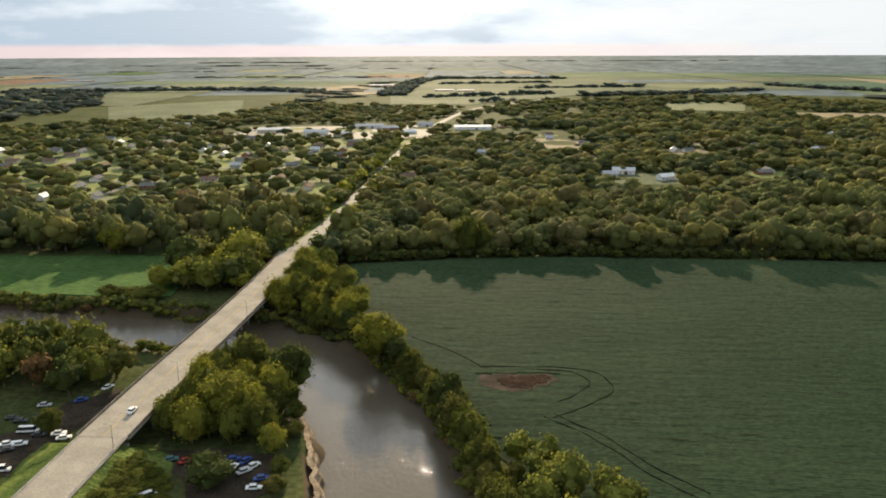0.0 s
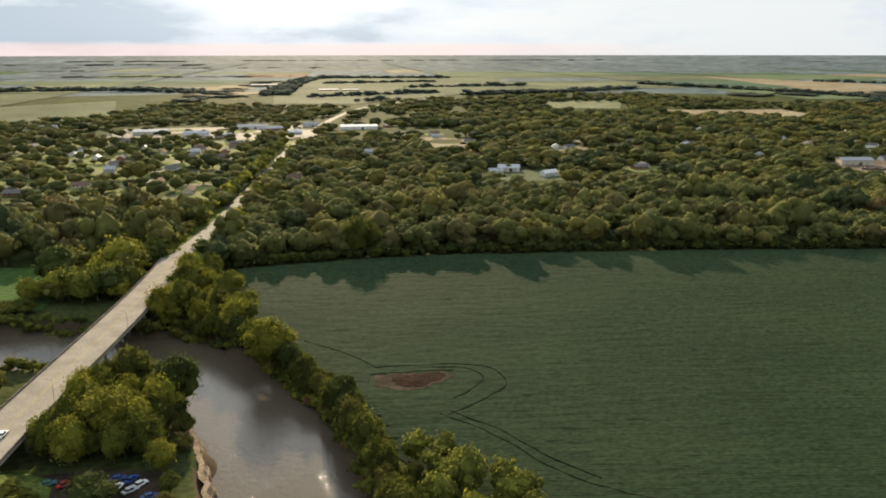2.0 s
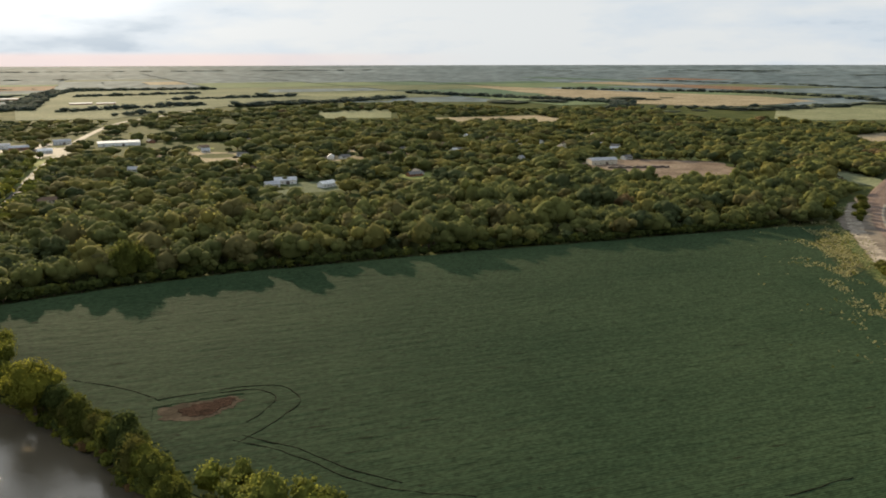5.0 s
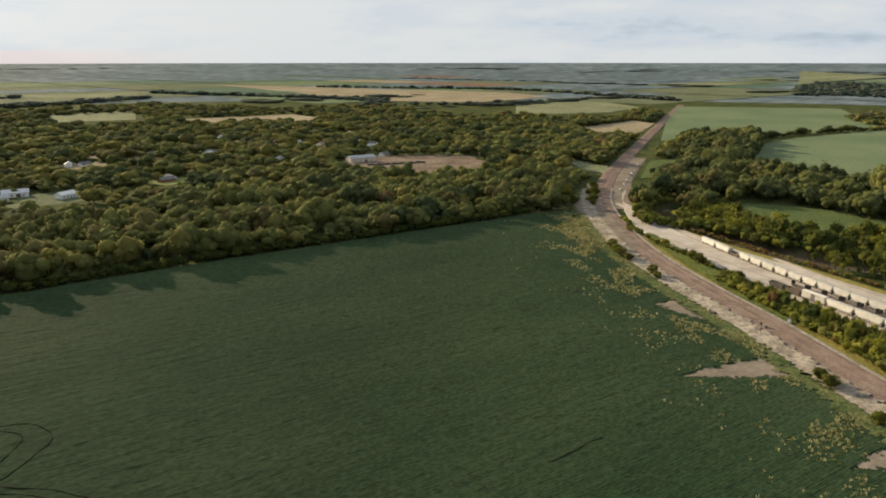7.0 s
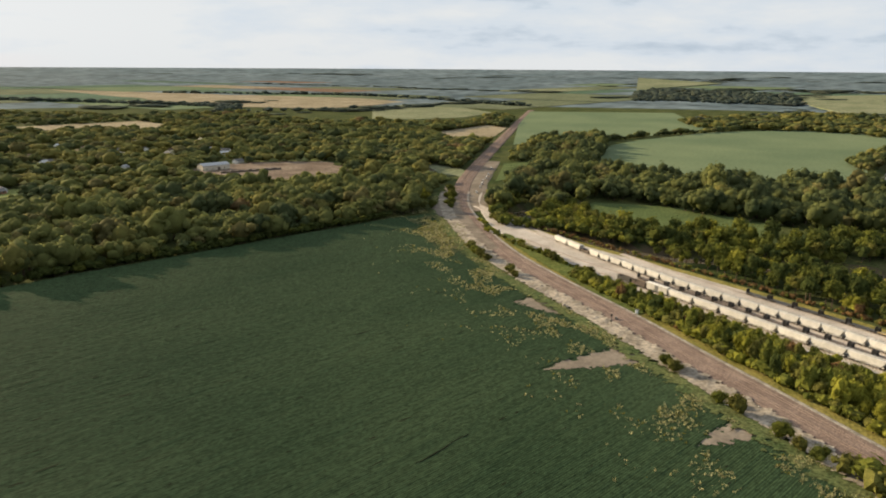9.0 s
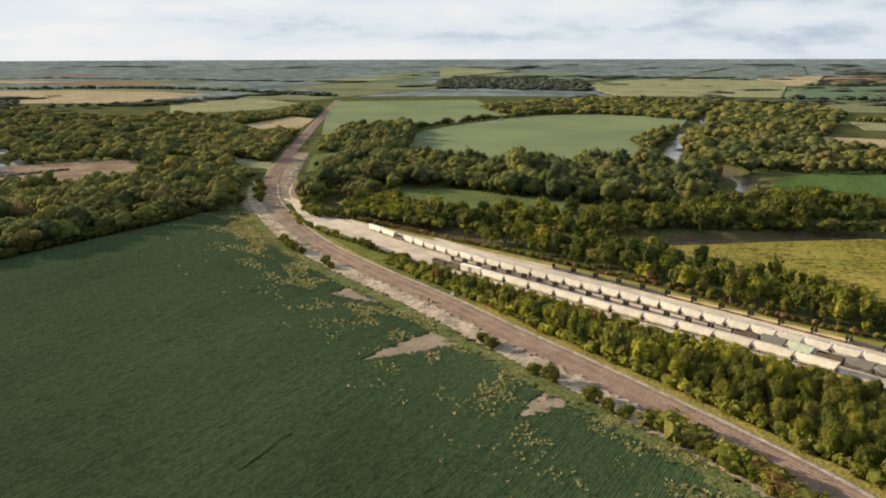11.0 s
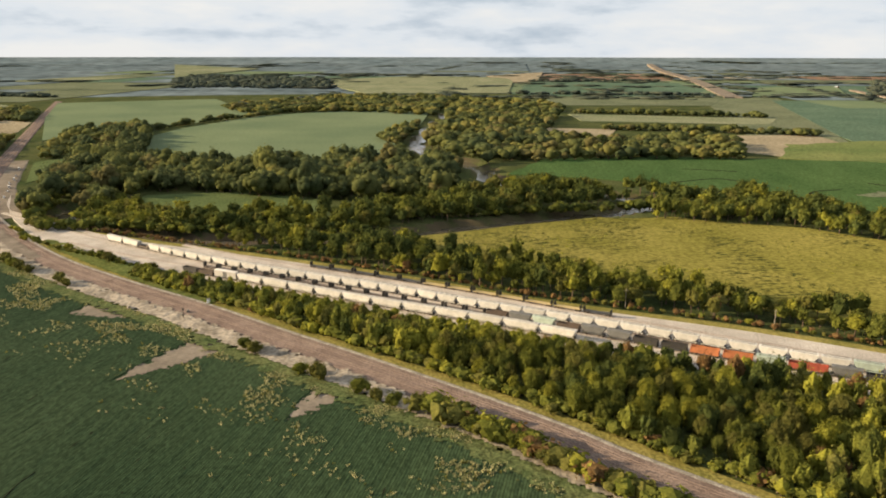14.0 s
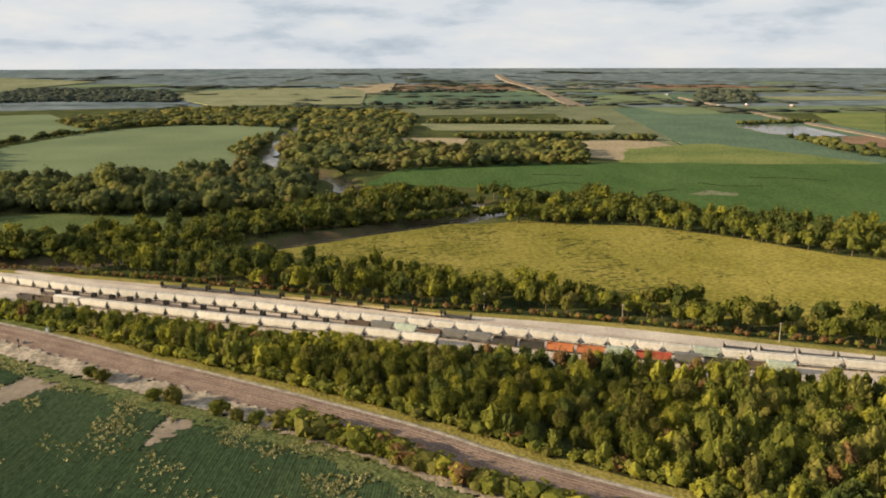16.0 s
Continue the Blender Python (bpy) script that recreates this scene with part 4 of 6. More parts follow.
HOMES = [(x + RNG.uniform(-6, 6), y + RNG.uniform(-6, 6), RNG.choice((0.0, 90.0)) + RNG.uniform(-4, 4)) for y in np.arange(612, 1120, 46) for x in np.arange(-590, -100, 36) if RNG.random() < 0.42 and x < -95 + (y - 600) * 0.03]
HOMES += [(282, 1112, 20), (284, 966, 70), (321, 778, 10), (456, 961, 30), (42, 870, 80), (300, 958, 15), (465, 972, 0), (330, 790, 95), (150, 1110, 0), (-35, 763, 10), (620, 800, 10), (400, 1010, 40)]
FARMS = [(RNG.uniform(20, 820), RNG.uniform(720, 1300), RNG.uniform(0, 180)) for _ in range(34)]
HOMES += FARMS
LOTS = [[(x - 14 - x * 0.03, y - 34), (x + 14 - x * 0.03, y - 34), (x + 14, y + 9), (x - 14, y + 9)] for x, y, _ in HOMES]
MALL = [(-330, 1110), (-20, 1130), (-10, 1330), (-320, 1310)]
# the low ground before each clearing is open too
OPEN = CLEAR + [[(x - x / math.hypot(x, y) * d, y - y / math.hypot(x, y) * d) for x, y in c] for c in CLEAR for d in (22, 44)]
MIX = (0.31, 0.31, 0.15, 0.12, 0.01, 0.1)


def woods(name, poly, step, high, templates, label, keep=1.0, away=(), mix=MIX, seed=1, wide=1.35, gaps=0.0, low_by=None):
    p = fill(poly, step, keep, (*ROADS, *OPEN, *LOTS[-46:], *away), seed=seed)
    rng = np.random.default_rng(seed)
    if gaps:
        open_ = np.array([noise.noise((x * 0.017, y * 0.012, 9.0)) + 0.5 * noise.noise((x * 0.04, y * 0.03, 4.0)) for x, y in p])
        p = p[(open_ < gaps) | (rng.random(len(p)) < 0.12)]
    big = np.array([0.5 + noise.noise((x * 0.03, y * 0.03, seed)) for x, y in p])
    size = rng.choice((0.6, 0.85, 1.0, 1.3), len(p), p=(0.2, 0.3, 0.3, 0.2)) * rng.uniform(0.9, 1.1, len(p))
    h = high * size * (0.8 + 0.4 * big)
    w = step * wide * size
    if low_by is not None:
        # young growth beside the tracks
        h = np.minimum(h, (3.2 + 0.27 * line_distance(p[:, 0], p[:, 1], low_by)) * rng.uniform(0.75, 1.15, len(p)))
    tone = np.array([noise.noise((x * 0.012, y * 0.012, 5.0 + seed)) for x, y in p])
    kinds = rng.choice(6, len(p), p=mix)
    kinds[(tone > 0.2) & (mix[2] > 0.1) & (rng.random(len(p)) < 0.5)] = 2
    kinds[(tone < -0.22) & (rng.random(len(p)) < 0.5)] = 5
    # farther trees get the leaf tones that carry haze in their colour
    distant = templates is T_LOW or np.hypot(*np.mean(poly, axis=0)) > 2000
    return scatter(name, p, h, w, templates, kinds, label, tones=None if templates is T_NEAR or templates is T_STEM else M_LEAF_HAZIER if distant else M_LEAF_HAZED, smooth="clumps" if templates is not T_NEAR and templates is not T_STEM else False)


FRONT = [(-68, 436)] + [(x, y + 5) for x, y in NORTH_EDGE] + [(548, 440)]
woods("woodland", FRONT + [(600, 470), (600, 610), (-60, 610), (-66, 560)], 12.5, 17, T_WOOD, "dense mixed green woodland behind the soybean field", seed=2, mix=(0.28, 0.46, 0.095, 0.13, 0.005, 0.03))
woods("woodland", [(-62, 610), (600, 610), (600, 470), (690, 520), (880, 622), (900, 1000), (-36, 1050)], 14, 12, T_FAR, "mixed green woodland with scattered houses", keep=0.95, seed=3, gaps=0.36)
woods("woodland", [(-36, 1050), (900, 1000), (880, 622), (1150, 775), (1350, 880), (1300, 1050), (1000, 1400), (600, 1480), (200, 1400), (20, 1300), (-16, 1250)], 17, 12, T_REAR, "far dull green woodland", keep=0.9, seed=4, gaps=0.3)
woods("woodland", [(150, 1430), (600, 1500), (1000, 1420), (1180, 1250), (1230, 1620), (1000, 1700), (850, 2080), (560, 2060), (180, 1900), (90, 1700)], 20, 11, T_REAR, "far dull green woodland behind the clearings", keep=0.85, seed=19, gaps=0.22, away=([(514, 1858), (702, 1847), (599, 1562), (454, 1569)], [(514, 1800), (702, 1790), (590, 1500), (450, 1510)]))
woods("woodland", [(-1300, 2450), (-1050, 2450), (-760, 1750), (-800, 1400), (-1000, 1500)], 28, 11, T_REAR, "far dull green woodland beyond the town", keep=0.8, seed=20, gaps=0.12)
woods("town_trees", [(-420, 466), (-96, 466), (-92, 570), (-420, 570)], 12.5, 20, T_WOOD, "dense green trees behind the green field", seed=5)
woods("town_trees", [(-700, 570), (-90, 570), (-60, 900), (-40, 1150), (-700, 1300)], 17, 11, T_FAR, "green street trees scattered through the town", keep=0.6, seed=6, away=(*LOTS, MALL), wide=1.1)
woods("town_trees", MALL, 26, 9, T_FAR, "scattered trees between the stores", keep=0.4, seed=67, wide=0.6)
woods("town_trees", [(-700, 1300), (-330, 1250), (-330, 1350), (40, 1380), (120, 1700), (-380, 1900), (-420, 1500)], 19, 10, T_REAR, "trees behind the town", keep=0.6, seed=66, away=(MALL,))
woods("bank_trees", [(-150, 388), (-103, 388), (-98, 470), (-140, 455)], 12, 15, T_NEAR, "round green trees beside the highway", seed=7)
VIEWS = ([(862, 75), (960, 88), (1010, 142), (930, 160), (850, 122)], [(690, 22), (770, 16), (810, 48), (775, 64), (690, 54)])
BAND_A = [(561, 387), (651, 420), (890, 507), (1162, 600), (1170, 569), (862, 425), (800, 345), (804, 235), (860, 133), (910, 68), (768, 51), (669, 54), (628, 130), (640, 215), (660, 300), (640, 325), (560, 330), (525, 322)]
woods("river_wood", BAND_A, 13, 19, T_MID, "dark green riverside woodland", seed=8, away=VIEWS, mix=(0.4, 0.09, 0.03, 0.1, 0.0, 0.38))
woods("railside_wood", [(852, 549), (964, 599), (1126, 673), (1304, 639), (1134, 551), (956, 521), (866, 510)], 13, 13, T_FAR, "green trees between the railway and the fields", seed=16)
woods("river_wood", [(1035, 166), (1120, 200), (1260, 185), (1340, 165), (1200, 161), (1100, 156)], 10, 12, T_FAR, "green trees along the river bend beside the field", seed=17)
BAND_B = [(520, 150), (560, 140), (602, 110), (642, 51), (710, 7), (724, -52), (685, -129), (662, -194), (600, -230), (590, -164), (618, -100), (608, -30), (582, 20), (556, 64), (532, 96), (512, 130)]
woods("river_wood", BAND_B, 9.5, 14.5, T_STEM, "mixed green trees lining the river bend", seed=9, wide=1.25, away=VIEWS, mix=(0.4, 0.09, 0.03, 0.1, 0.0, 0.38))
woods("river_wood", [(1136, 137), (1452, 119), (1569, -84), (1289, -53), (1137, -32), (1089, -131), (1142, -210), (1095, -295), (934, -259), (913, -111), (884, 10), (791, 36), (914, 94)], 15, 14, T_FAR, "far riverside woodland", seed=10, away=VIEWS, mix=(0.4, 0.22, 0.12, 0.12, 0.0, 0.14))
woods("river_wood", [(574, -79), (616, -131), (640, -203), (585, -273), (500, -400), (420, -330), (444, -306), (486, -264), (520, -236), (562, -196), (578, -98)], 8, 13, T_STEM, "row of trees behind the yellow field", seed=11, wide=1.25, mix=(0.36, 0.24, 0.06, 0.14, 0.02, 0.18))
woods("far_wood", [(1739, 657), (2163, 491), (2096, 173), (1820, -97), (1647, -99), (1518, 125), (1623, 344), (1589, 482), (1567, 574)], 20, 13, T_REAR, "distant dark woodland", seed=12)
woods("far_wood", [(3456, 1531), (4059, 1637), (3627, 887), (2720, 631), (2669, 834), (2639, 1173)], 24, 13, T_REAR, "distant dark wood beside pale fields", seed=21, gaps=0.12)
woods("far_wood", [(3559, -1518), (3182, -1576), (2390, -1204), (2347, -985)], 24, 13, T_REAR, "distant dark wood behind the tan strip", seed=22, gaps=0.12)
woods("railside_wood", [(1029, 951), (1194, 927), (1639, 1075), (1483, 935), (739, 526), (712, 538), (719, 599), (744, 694)], 13, 12, T_REAR, "green trees beside the railway", seed=13)
STRIP = [(590, 395), (505, 270), (460, 150), (417, 60), (385, 0), (370, -45), (350, -105), (320, -170), (293, -235), (315, -262), (345, -170), (372, -135), (405, -72), (440, -5), (475, 60), (505, 118), (512, 170), (500, 215), (494, 250), (510, 310), (560, 345), (620, 380)]
woods("yard_wood", STRIP, 7.2, 12, T_STEM, "ragged green trees along the rail yard", seed=14, wide=1.2, mix=(0.3, 0.3, 0.13, 0.15, 0.02, 0.1))
woods("river_wood", [(524, 140), (572, 158), (560, 220), (566, 280), (596, 316), (600, 338), (556, 318), (522, 296), (508, 240), (508, 190)], 9.0, 13, T_STEM, "ragged green trees between river and meadow", seed=24, wide=1.25, mix=(0.3, 0.3, 0.13, 0.15, 0.02, 0.1))
edge = offset(FINE, -8.0)
edge = edge[(edge[:, 0] > 120) & (edge[:, 0] < 402)]
WEDGE = [(402, 200), (378, 145), (356, 92), (333, 30), (312, -20), (290, -72), (268, -132), (248, -195)] + [tuple(v) for v in edge[::3]]
NEAR_PART = [(205, -78), (228, -44), (262, 0), (292, 42), (306, 15), (282, -45), (250, -110)]
woods("wedge_wood", WEDGE, 5.1, 10.4, T_NEAR, "dense mixed trees between the main line and the yard", seed=15, wide=1.16, mix=(0.26, 0.26, 0.16, 0.2, 0.05, 0.07), away=(NEAR_PART,), low_by=LINE_C[LINE_C[:, 1] > -25])

woods("bank_trees", [(-215, 258), (-128, 258), (-122, 280), (-134, 298), (-155, 306), (-215, 326)], 10, 17, T_NEAR, "dark green trees between car park and river", seed=18)
woods("bank_trees", [(-150, 388), (-106, 388), (-102, 462), (-140, 455)], 13, 18, T_NEAR, "round yellow-green trees beside the highway embankment", seed=37, mix=(0.1, 0.4, 0.45, 0.05, 0, 0))
woods("bank_trees", [(16, 222), (30, 215), (48, 186), (60, 150), (26, 150), (20, 190)], 8.5, 12, T_NEAR, "green trees between river bank and crop", seed=38, mix=(0.42, 0.14, 0.06, 0.2, 0.02, 0.16))


def fringe(name, line, step, high, label, mix, seed, sway=2.0, rows=1, sunk=False):
    """Undergrowth along an edge."""
    rng = np.random.default_rng(seed)
    d = np.concatenate([[0], np.cumsum(np.hypot(*np.diff(line[:, :2], axis=0).T))])
    s = np.repeat(np.arange(0, d[-1], step), rows) + rng.uniform(-0.5, 0.5, rows * len(np.arange(0, d[-1], step))) * step
    p = np.stack([np.interp(s, d, line[:, 0]), np.interp(s, d, line[:, 1])], -1) + rng.normal(0, sway, (len(s), 2))
    f = rng.uniform(0.6, 1.3, len(p))
    return scatter(name, p, high * f, high * 1.25 * f, T_BUSH, rng.choice(6, len(p), p=mix), label, "undergrowth", sunk=sunk)


fringe("undergrowth", offset(FINE, -8.5)[(FINE[:, 0] > 170) & (FINE[:, 0] < 395)], 3.0, 5.0, "low bushes at the edge of the railway wood", (0.3, 0.3, 0.25, 0.12, 0.03, 0), 71, 1.2, 2)
fringe("undergrowth", offset(YARD_UP, 10.5)[6:], 3.4, 2.8, "russet and olive undergrowth below the yard trees", (0.06, 0.06, 0.04, 0.26, 0.58, 0), 72, 1.2, 2)
fringe("undergrowth", offset(YARD_LO, -6.0)[12:44], 4.0, 4.0, "low bushes between the yard and the wood", (0.3, 0.3, 0.2, 0.15, 0.05, 0), 73, 1.2)
left_arm = offset(RIVER, WIDE + 3.5)
fringe("undergrowth", left_arm[left_arm[:, 0] < -110], 5.0, 4.0, "dark bushes on the far river bank", (0.4, 0.15, 0, 0.15, 0, 0.3), 74, 1.0, 2)
fringe("undergrowth", left_arm[(left_arm[:, 0] > -75) & (left_arm[:, 1] > 120)], 4.0, 4.5, "bushes hanging over the river bank", (0.35, 0.25, 0.1, 0.15, 0, 0.15), 75, 1.0, 2)
for side in (1, -1):
    slope = offset(RIVER, side * (WIDE + 0.6))
    fringe("bank_bushes", slope[((slope[:, 0] < (-112 if side > 0 else -150)) | (slope[:, 0] > -78)) & (slope[:, 1] > (255 if side < 0 else 120))], 3.4, 4.6, "dark bushes down the river bank", (0.3, 0.2, 0.05, 0.2, 0.05, 0.2), 85 + side, 0.9, 2, True)
right_arm = offset(RIVER, -WIDE - 3.5)
fringe("undergrowth", right_arm[(right_arm[:, 0] < -158) & (right_arm[:, 0] > -215)], 5.0, 3.5, "bushes on the near river bank", (0.35, 0.25, 0.1, 0.15, 0, 0.15), 76, 1.2, 2)
for side in (-12.0, 12.0):
    verge = offset(ROAD, side)
    fringe("roadside_trees", verge[(verge[:, 1] > 455) & (verge[:, 1] < 1060)], 11.0, 11.0, "green trees crowding the highway", (0.3, 0.3, 0.15, 0.15, 0, 0.1), 80 + int(side), 2.0)
for side in (1, -1):
    shore = offset(RIVER_2, side * (WIDE_2 + 4))
    shore = shore[(shore[:, 0] > 500) & (shore[:, 0] < 680) & ((shore[:, 1] > 92) | (shore[:, 1] < -92)) & (line_distance(shore[:, 0], shore[:, 1], RIVER_2) > WIDE_2 + 1) & ~inside(shore[:, 0], shore[:, 1], [(486, 55), (540, 0), (592, -70), (600, -130), (400, -300), (380, -60)])]
    fringe("shore_trees", shore, 4.5, 7.5, "dark green trees along the river shore", (0.35, 0.2, 0.05, 0.15, 0, 0.25), 88 + side, 2.5, 2)
# mostly deep leaf tone: shade under the wood's edge put into the colour
fringe("undergrowth", np.array(FRONT[:10], float), 3.6, 6.0, "bushes along the foot of the wood, coloured dark for its shade", (0.2, 0.0, 0.0, 0.0, 0, 0.8), 77, 1.5, 2)
hedge_row = offset(NEAR_RAIL, 21.5)
hedge_row = hedge_row[(hedge_row[:, 0] > 150) & (hedge_row[:, 0] < 247)]
fringe("verge_shrubs", hedge_row, 2.8, 7.4, "golden-green shrubs in a row along the railway verge", (0.22, 0.2, 0.2, 0.28, 0.1, 0), 92, 1.6, 2)
# hedges and far woods
HEDGES = [([(1194, 578), (1345, 558), (1466, 505), (1578, 482)], 8), ([(1642, -110), (1615, -294), (1560, -480)], 12), ([(1300, -140), (1270, -280), (1220, -450)], 14), ([(1225, 1655), (1517, 1552), (1763, 1480)], 10), ([(1910, 2928), (2295, 2151), (2052, 1251)], 14), ([(-60, 2150), (330, 2330)], 18), ([(250, 2650), (690, 2760)], 20), ([(-20, 3050), (420, 3150)], 24), ([(60, 1930), (250, 2020)], 12)]
FAR_ROWS = [([(-149, 2251), (-101, 3329), (44, 3665), (554, 3607)], 40), ([(-1390, 2501), (-677, 2631), (-349, 2423)], 45), ([(1513, -720), (1550, -907)], 10), ([(1225, -690), (987, -660), (880, -700)], 14), ([(2386, 30), (2373, -560)], 16), ([(3423, -40), (3554, -621)], 18), ([(1725, 640), (1845, 565), (2257, 512)], 18), ([(373, 2215), (720, 2330), (970, 2499)], 40), ([(1158, 2854), (1410, 1925), (1225, 1660)], 25)]
for q, (line, wide) in enumerate(HEDGES + FAR_ROWS):
    c = curve(line, 60)
    poly = [tuple(v) for v in offset(c, wide)] + [tuple(v) for v in offset(c, -wide)[::-1]]
    far = math.hypot(*line[0]) > 1750
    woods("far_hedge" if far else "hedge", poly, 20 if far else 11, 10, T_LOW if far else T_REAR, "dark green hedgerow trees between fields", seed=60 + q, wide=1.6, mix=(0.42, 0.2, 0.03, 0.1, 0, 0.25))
for s in range(92):
    a = RNG.uniform(-0.75, 2.5) if s < 48 else RNG.uniform(-0.75, 0.75) if s < 62 else RNG.uniform(1.4, 2.3)
    r = 2100 * 1.06 ** RNG.uniform(0, 30)
    x, y, tilt = r * math.sin(a), r * math.cos(a), RNG.choice((0.0, 1.571)) + RNG.uniform(-0.1, 0.1)
    ln, wd = RNG.uniform(0.05, 0.3) * r, max(28.0, RNG.uniform(12, 60) * r / 2500)
    c, d = math.cos(tilt), math.sin(tilt)
    poly = [(x + u * c - v * d, y + u * d + v * c) for u, v in ((-ln, -wd), (ln, -wd), (ln, wd), (-ln, wd))]
    if a < 0.75 and s % 5 < 3:
        continue
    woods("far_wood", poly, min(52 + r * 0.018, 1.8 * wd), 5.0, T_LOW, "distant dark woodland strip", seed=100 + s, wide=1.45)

# patchwork of distant fields; farther out more get the haze-tinted land colour
patch_mats = [M_PALE, M_TAN, M_SAGE, M_TEAL, M_BROWN, M_GREEN, M_HAZEL, M_HAZY_LAND]
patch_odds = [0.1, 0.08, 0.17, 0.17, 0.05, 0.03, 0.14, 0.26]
patches = [bmesh.new() for _ in patch_mats]
for cx in np.arange(-5200, 9000, 640):
    for cy in np.arange(-5200, 9000, 640):
        r, a = math.hypot(cx, cy), math.degrees(math.atan2(cx, cy))
        if not (2150 < r < 8800 and -48 < a < 145):
            continue
        cut = RNG.choice((1, 2, 2, 3))
        flip = RNG.random() < 0.5
        for e in range(cut):
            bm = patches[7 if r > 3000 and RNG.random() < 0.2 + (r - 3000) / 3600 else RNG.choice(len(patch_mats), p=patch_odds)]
            x0, x1 = cx + 8, cx + 632
            y0, y1 = cy + 8 + 624 * e / cut, cy + 624 * (e + 1) / cut
            if flip:
                x0, x1, y0, y1 = cx + 8 + 624 * e / cut, cx + 624 * (e + 1) / cut, cy + 8, cy + 632
            xs, ys = np.linspace(x0, x1, 4), np.linspace(y0, y1, 4)
            g = [[bm.verts.new(lift(u, v, 0.25 + r * 0.0004)) for u in xs] for v in ys]
            for p in range(3):
                for q in range(3):
                    bm.faces.new((g[p][q], g[p][q + 1], g[p + 1][q + 1], g[p + 1][q]))
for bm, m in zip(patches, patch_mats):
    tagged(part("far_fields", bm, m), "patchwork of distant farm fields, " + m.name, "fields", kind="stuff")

# ---- single trees near the camera ----
def tree_kind(seed, boughs, cards, size, leaf, low=0.16, spread=0.55):
    """A trunk with limbs and a crown of clumps and leaf sprays, one unit high."""
    v, t, q = crown(seed, boughs, 1, cards, size, low, spread, rough=0.5, lean_in=0.95)
    me = mesh_from("crown", v, np.concatenate([t.ravel(), q.ravel()]), np.concatenate([np.full(len(t), 3), np.full(len(q), 4)]), [leaf])
    bm = bmesh.new()
    rng = np.random.default_rng(seed)
    tube(bm, (0, 0, -0.03), (0.01, 0, 0.3), 0.035, 0.026, 7)
    for a in range(4):
        u = a * 1.6 + rng.uniform(0, 0.8)
        tube(bm, (0.01, 0, rng.uniform(0.2, 0.3)), (0.24 * math.cos(u), 0.24 * math.sin(u), rng.uniform(0.5, 0.65)), 0.02, 0.006, 5)
    return me, finish("trunk", bm, M_BARK)


KINDS = [tree_kind(200 + s, 16 + s % 4, 1800, 0.055, M_LEAF[leaf], 0.14) for s, leaf in enumerate((0, 1, 2, 3, 1, 2, 5, 0, 4, 1))]
SHRUBS = [tree_kind(230 + s, 9, 1100, 0.065, M_LEAF[leaf], 0.0, 0.75) for s, leaf in enumerate((1, 3, 2, 0))]
TREE_WORD = ("green", "fresh green", "yellow-green", "olive", "fresh green", "yellow-green", "deep green", "green", "russet", "fresh green")
SHRUB_WORD = ("fresh green", "olive", "yellow-green", "green")


def tree(x, y, h, w, kind, where, z=0.0, shrub=False, name="tree"):
    crown_me, trunk_me = (SHRUBS if shrub else KINDS)[kind]
    word = (SHRUB_WORD if shrub else TREE_WORD)[kind]
    ob = tagged(new(name), f"{word} leafy {'shrub' if shrub else 'tree'} {where}", "shrub" if shrub else "tree", where)
    ob.matrix_basis = pose(x, y, z, 0, 0, RNG.uniform(0, 360)) @ Matrix.Diagonal((w, w, h, 1))
    for part_name, me in (("crown", crown_me), ("trunk", trunk_me)):
        o = new(part_name, me)
        o.parent = ob
    return ob


def along(line, s):
    """The place and heading s metres along a line."""
    d = np.concatenate([[0], np.cumsum(np.hypot(*np.diff(line[:, :2], axis=0).T))])
    x, y = np.interp(s, d, line[:, 0]), np.interp(s, d, line[:, 1])
    x2, y2 = np.interp(s + 1, d, line[:, 0]), np.interp(s + 1, d, line[:, 1])
    return x, y, math.degrees(math.atan2(y2 - y, x2 - x)), d[-1]


def grove(poly, step, high, where, kinds, seed, wide=1.5, keep=1.0, away=()):
    for x, y in fill(poly, step, keep, away or (ROADS[0], (RIVER, WIDE - 3)), seed=seed):
        s = RNG.uniform(0.7, 1.2)
        z = float(ground_height(np.array([x]), np.array([y]))[0])
        tree(x, y, high * s * RNG.uniform(0.9, 1.1), step * wide * s, int(RNG.choice(kinds)), where, z - 0.2)


grove(NEAR_PART, 5.6, 11, "in the wood beside the railway", (0, 1, 2, 3, 4, 5, 0, 3, 7, 6), 31, wide=1.12, away=(ROADS[2],))
grove([(-98, 322), (-62, 337), (-35, 324), (-42, 362), (-60, 425), (-82, 440), (-88, 380)], 9.5, 16, "on the river bank at the bridge end", (1, 2, 4, 5, 0, 5), 32, wide=1.3)
for side, y0, y1, step in ((1, 150, 300, 6.0), (1, 300, 345, 7)):
    bank_line = offset(RIVER, WIDE + 3.0)
    bank_line = bank_line[(bank_line[:, 1] > y0) & (bank_line[:, 1] < y1) & (bank_line[:, 0] > -60)]
    total = along(bank_line, 0)[3]
    for q, s in enumerate(np.arange(0, total, step)):
        for row in range(2):
            x, y, turn, _ = along(bank_line, s + row * 2)
            a = math.radians(turn + 90)
            d = row * 4.5 + RNG.uniform(-1, 1.5)
            f = RNG.uniform(0.75, 1.25) if row == 0 else RNG.uniform(0.45, 0.75)
            x, y = x + d * math.cos(a), y + d * math.sin(a)
            tree(x, y, 12.5 * f, 9 * f, int(RNG.choice((0, 0, 6, 3, 7, 1))), "on the wooded river bank", float(ground_height(np.array([x]), np.array([y]))[0]) - 0.3)
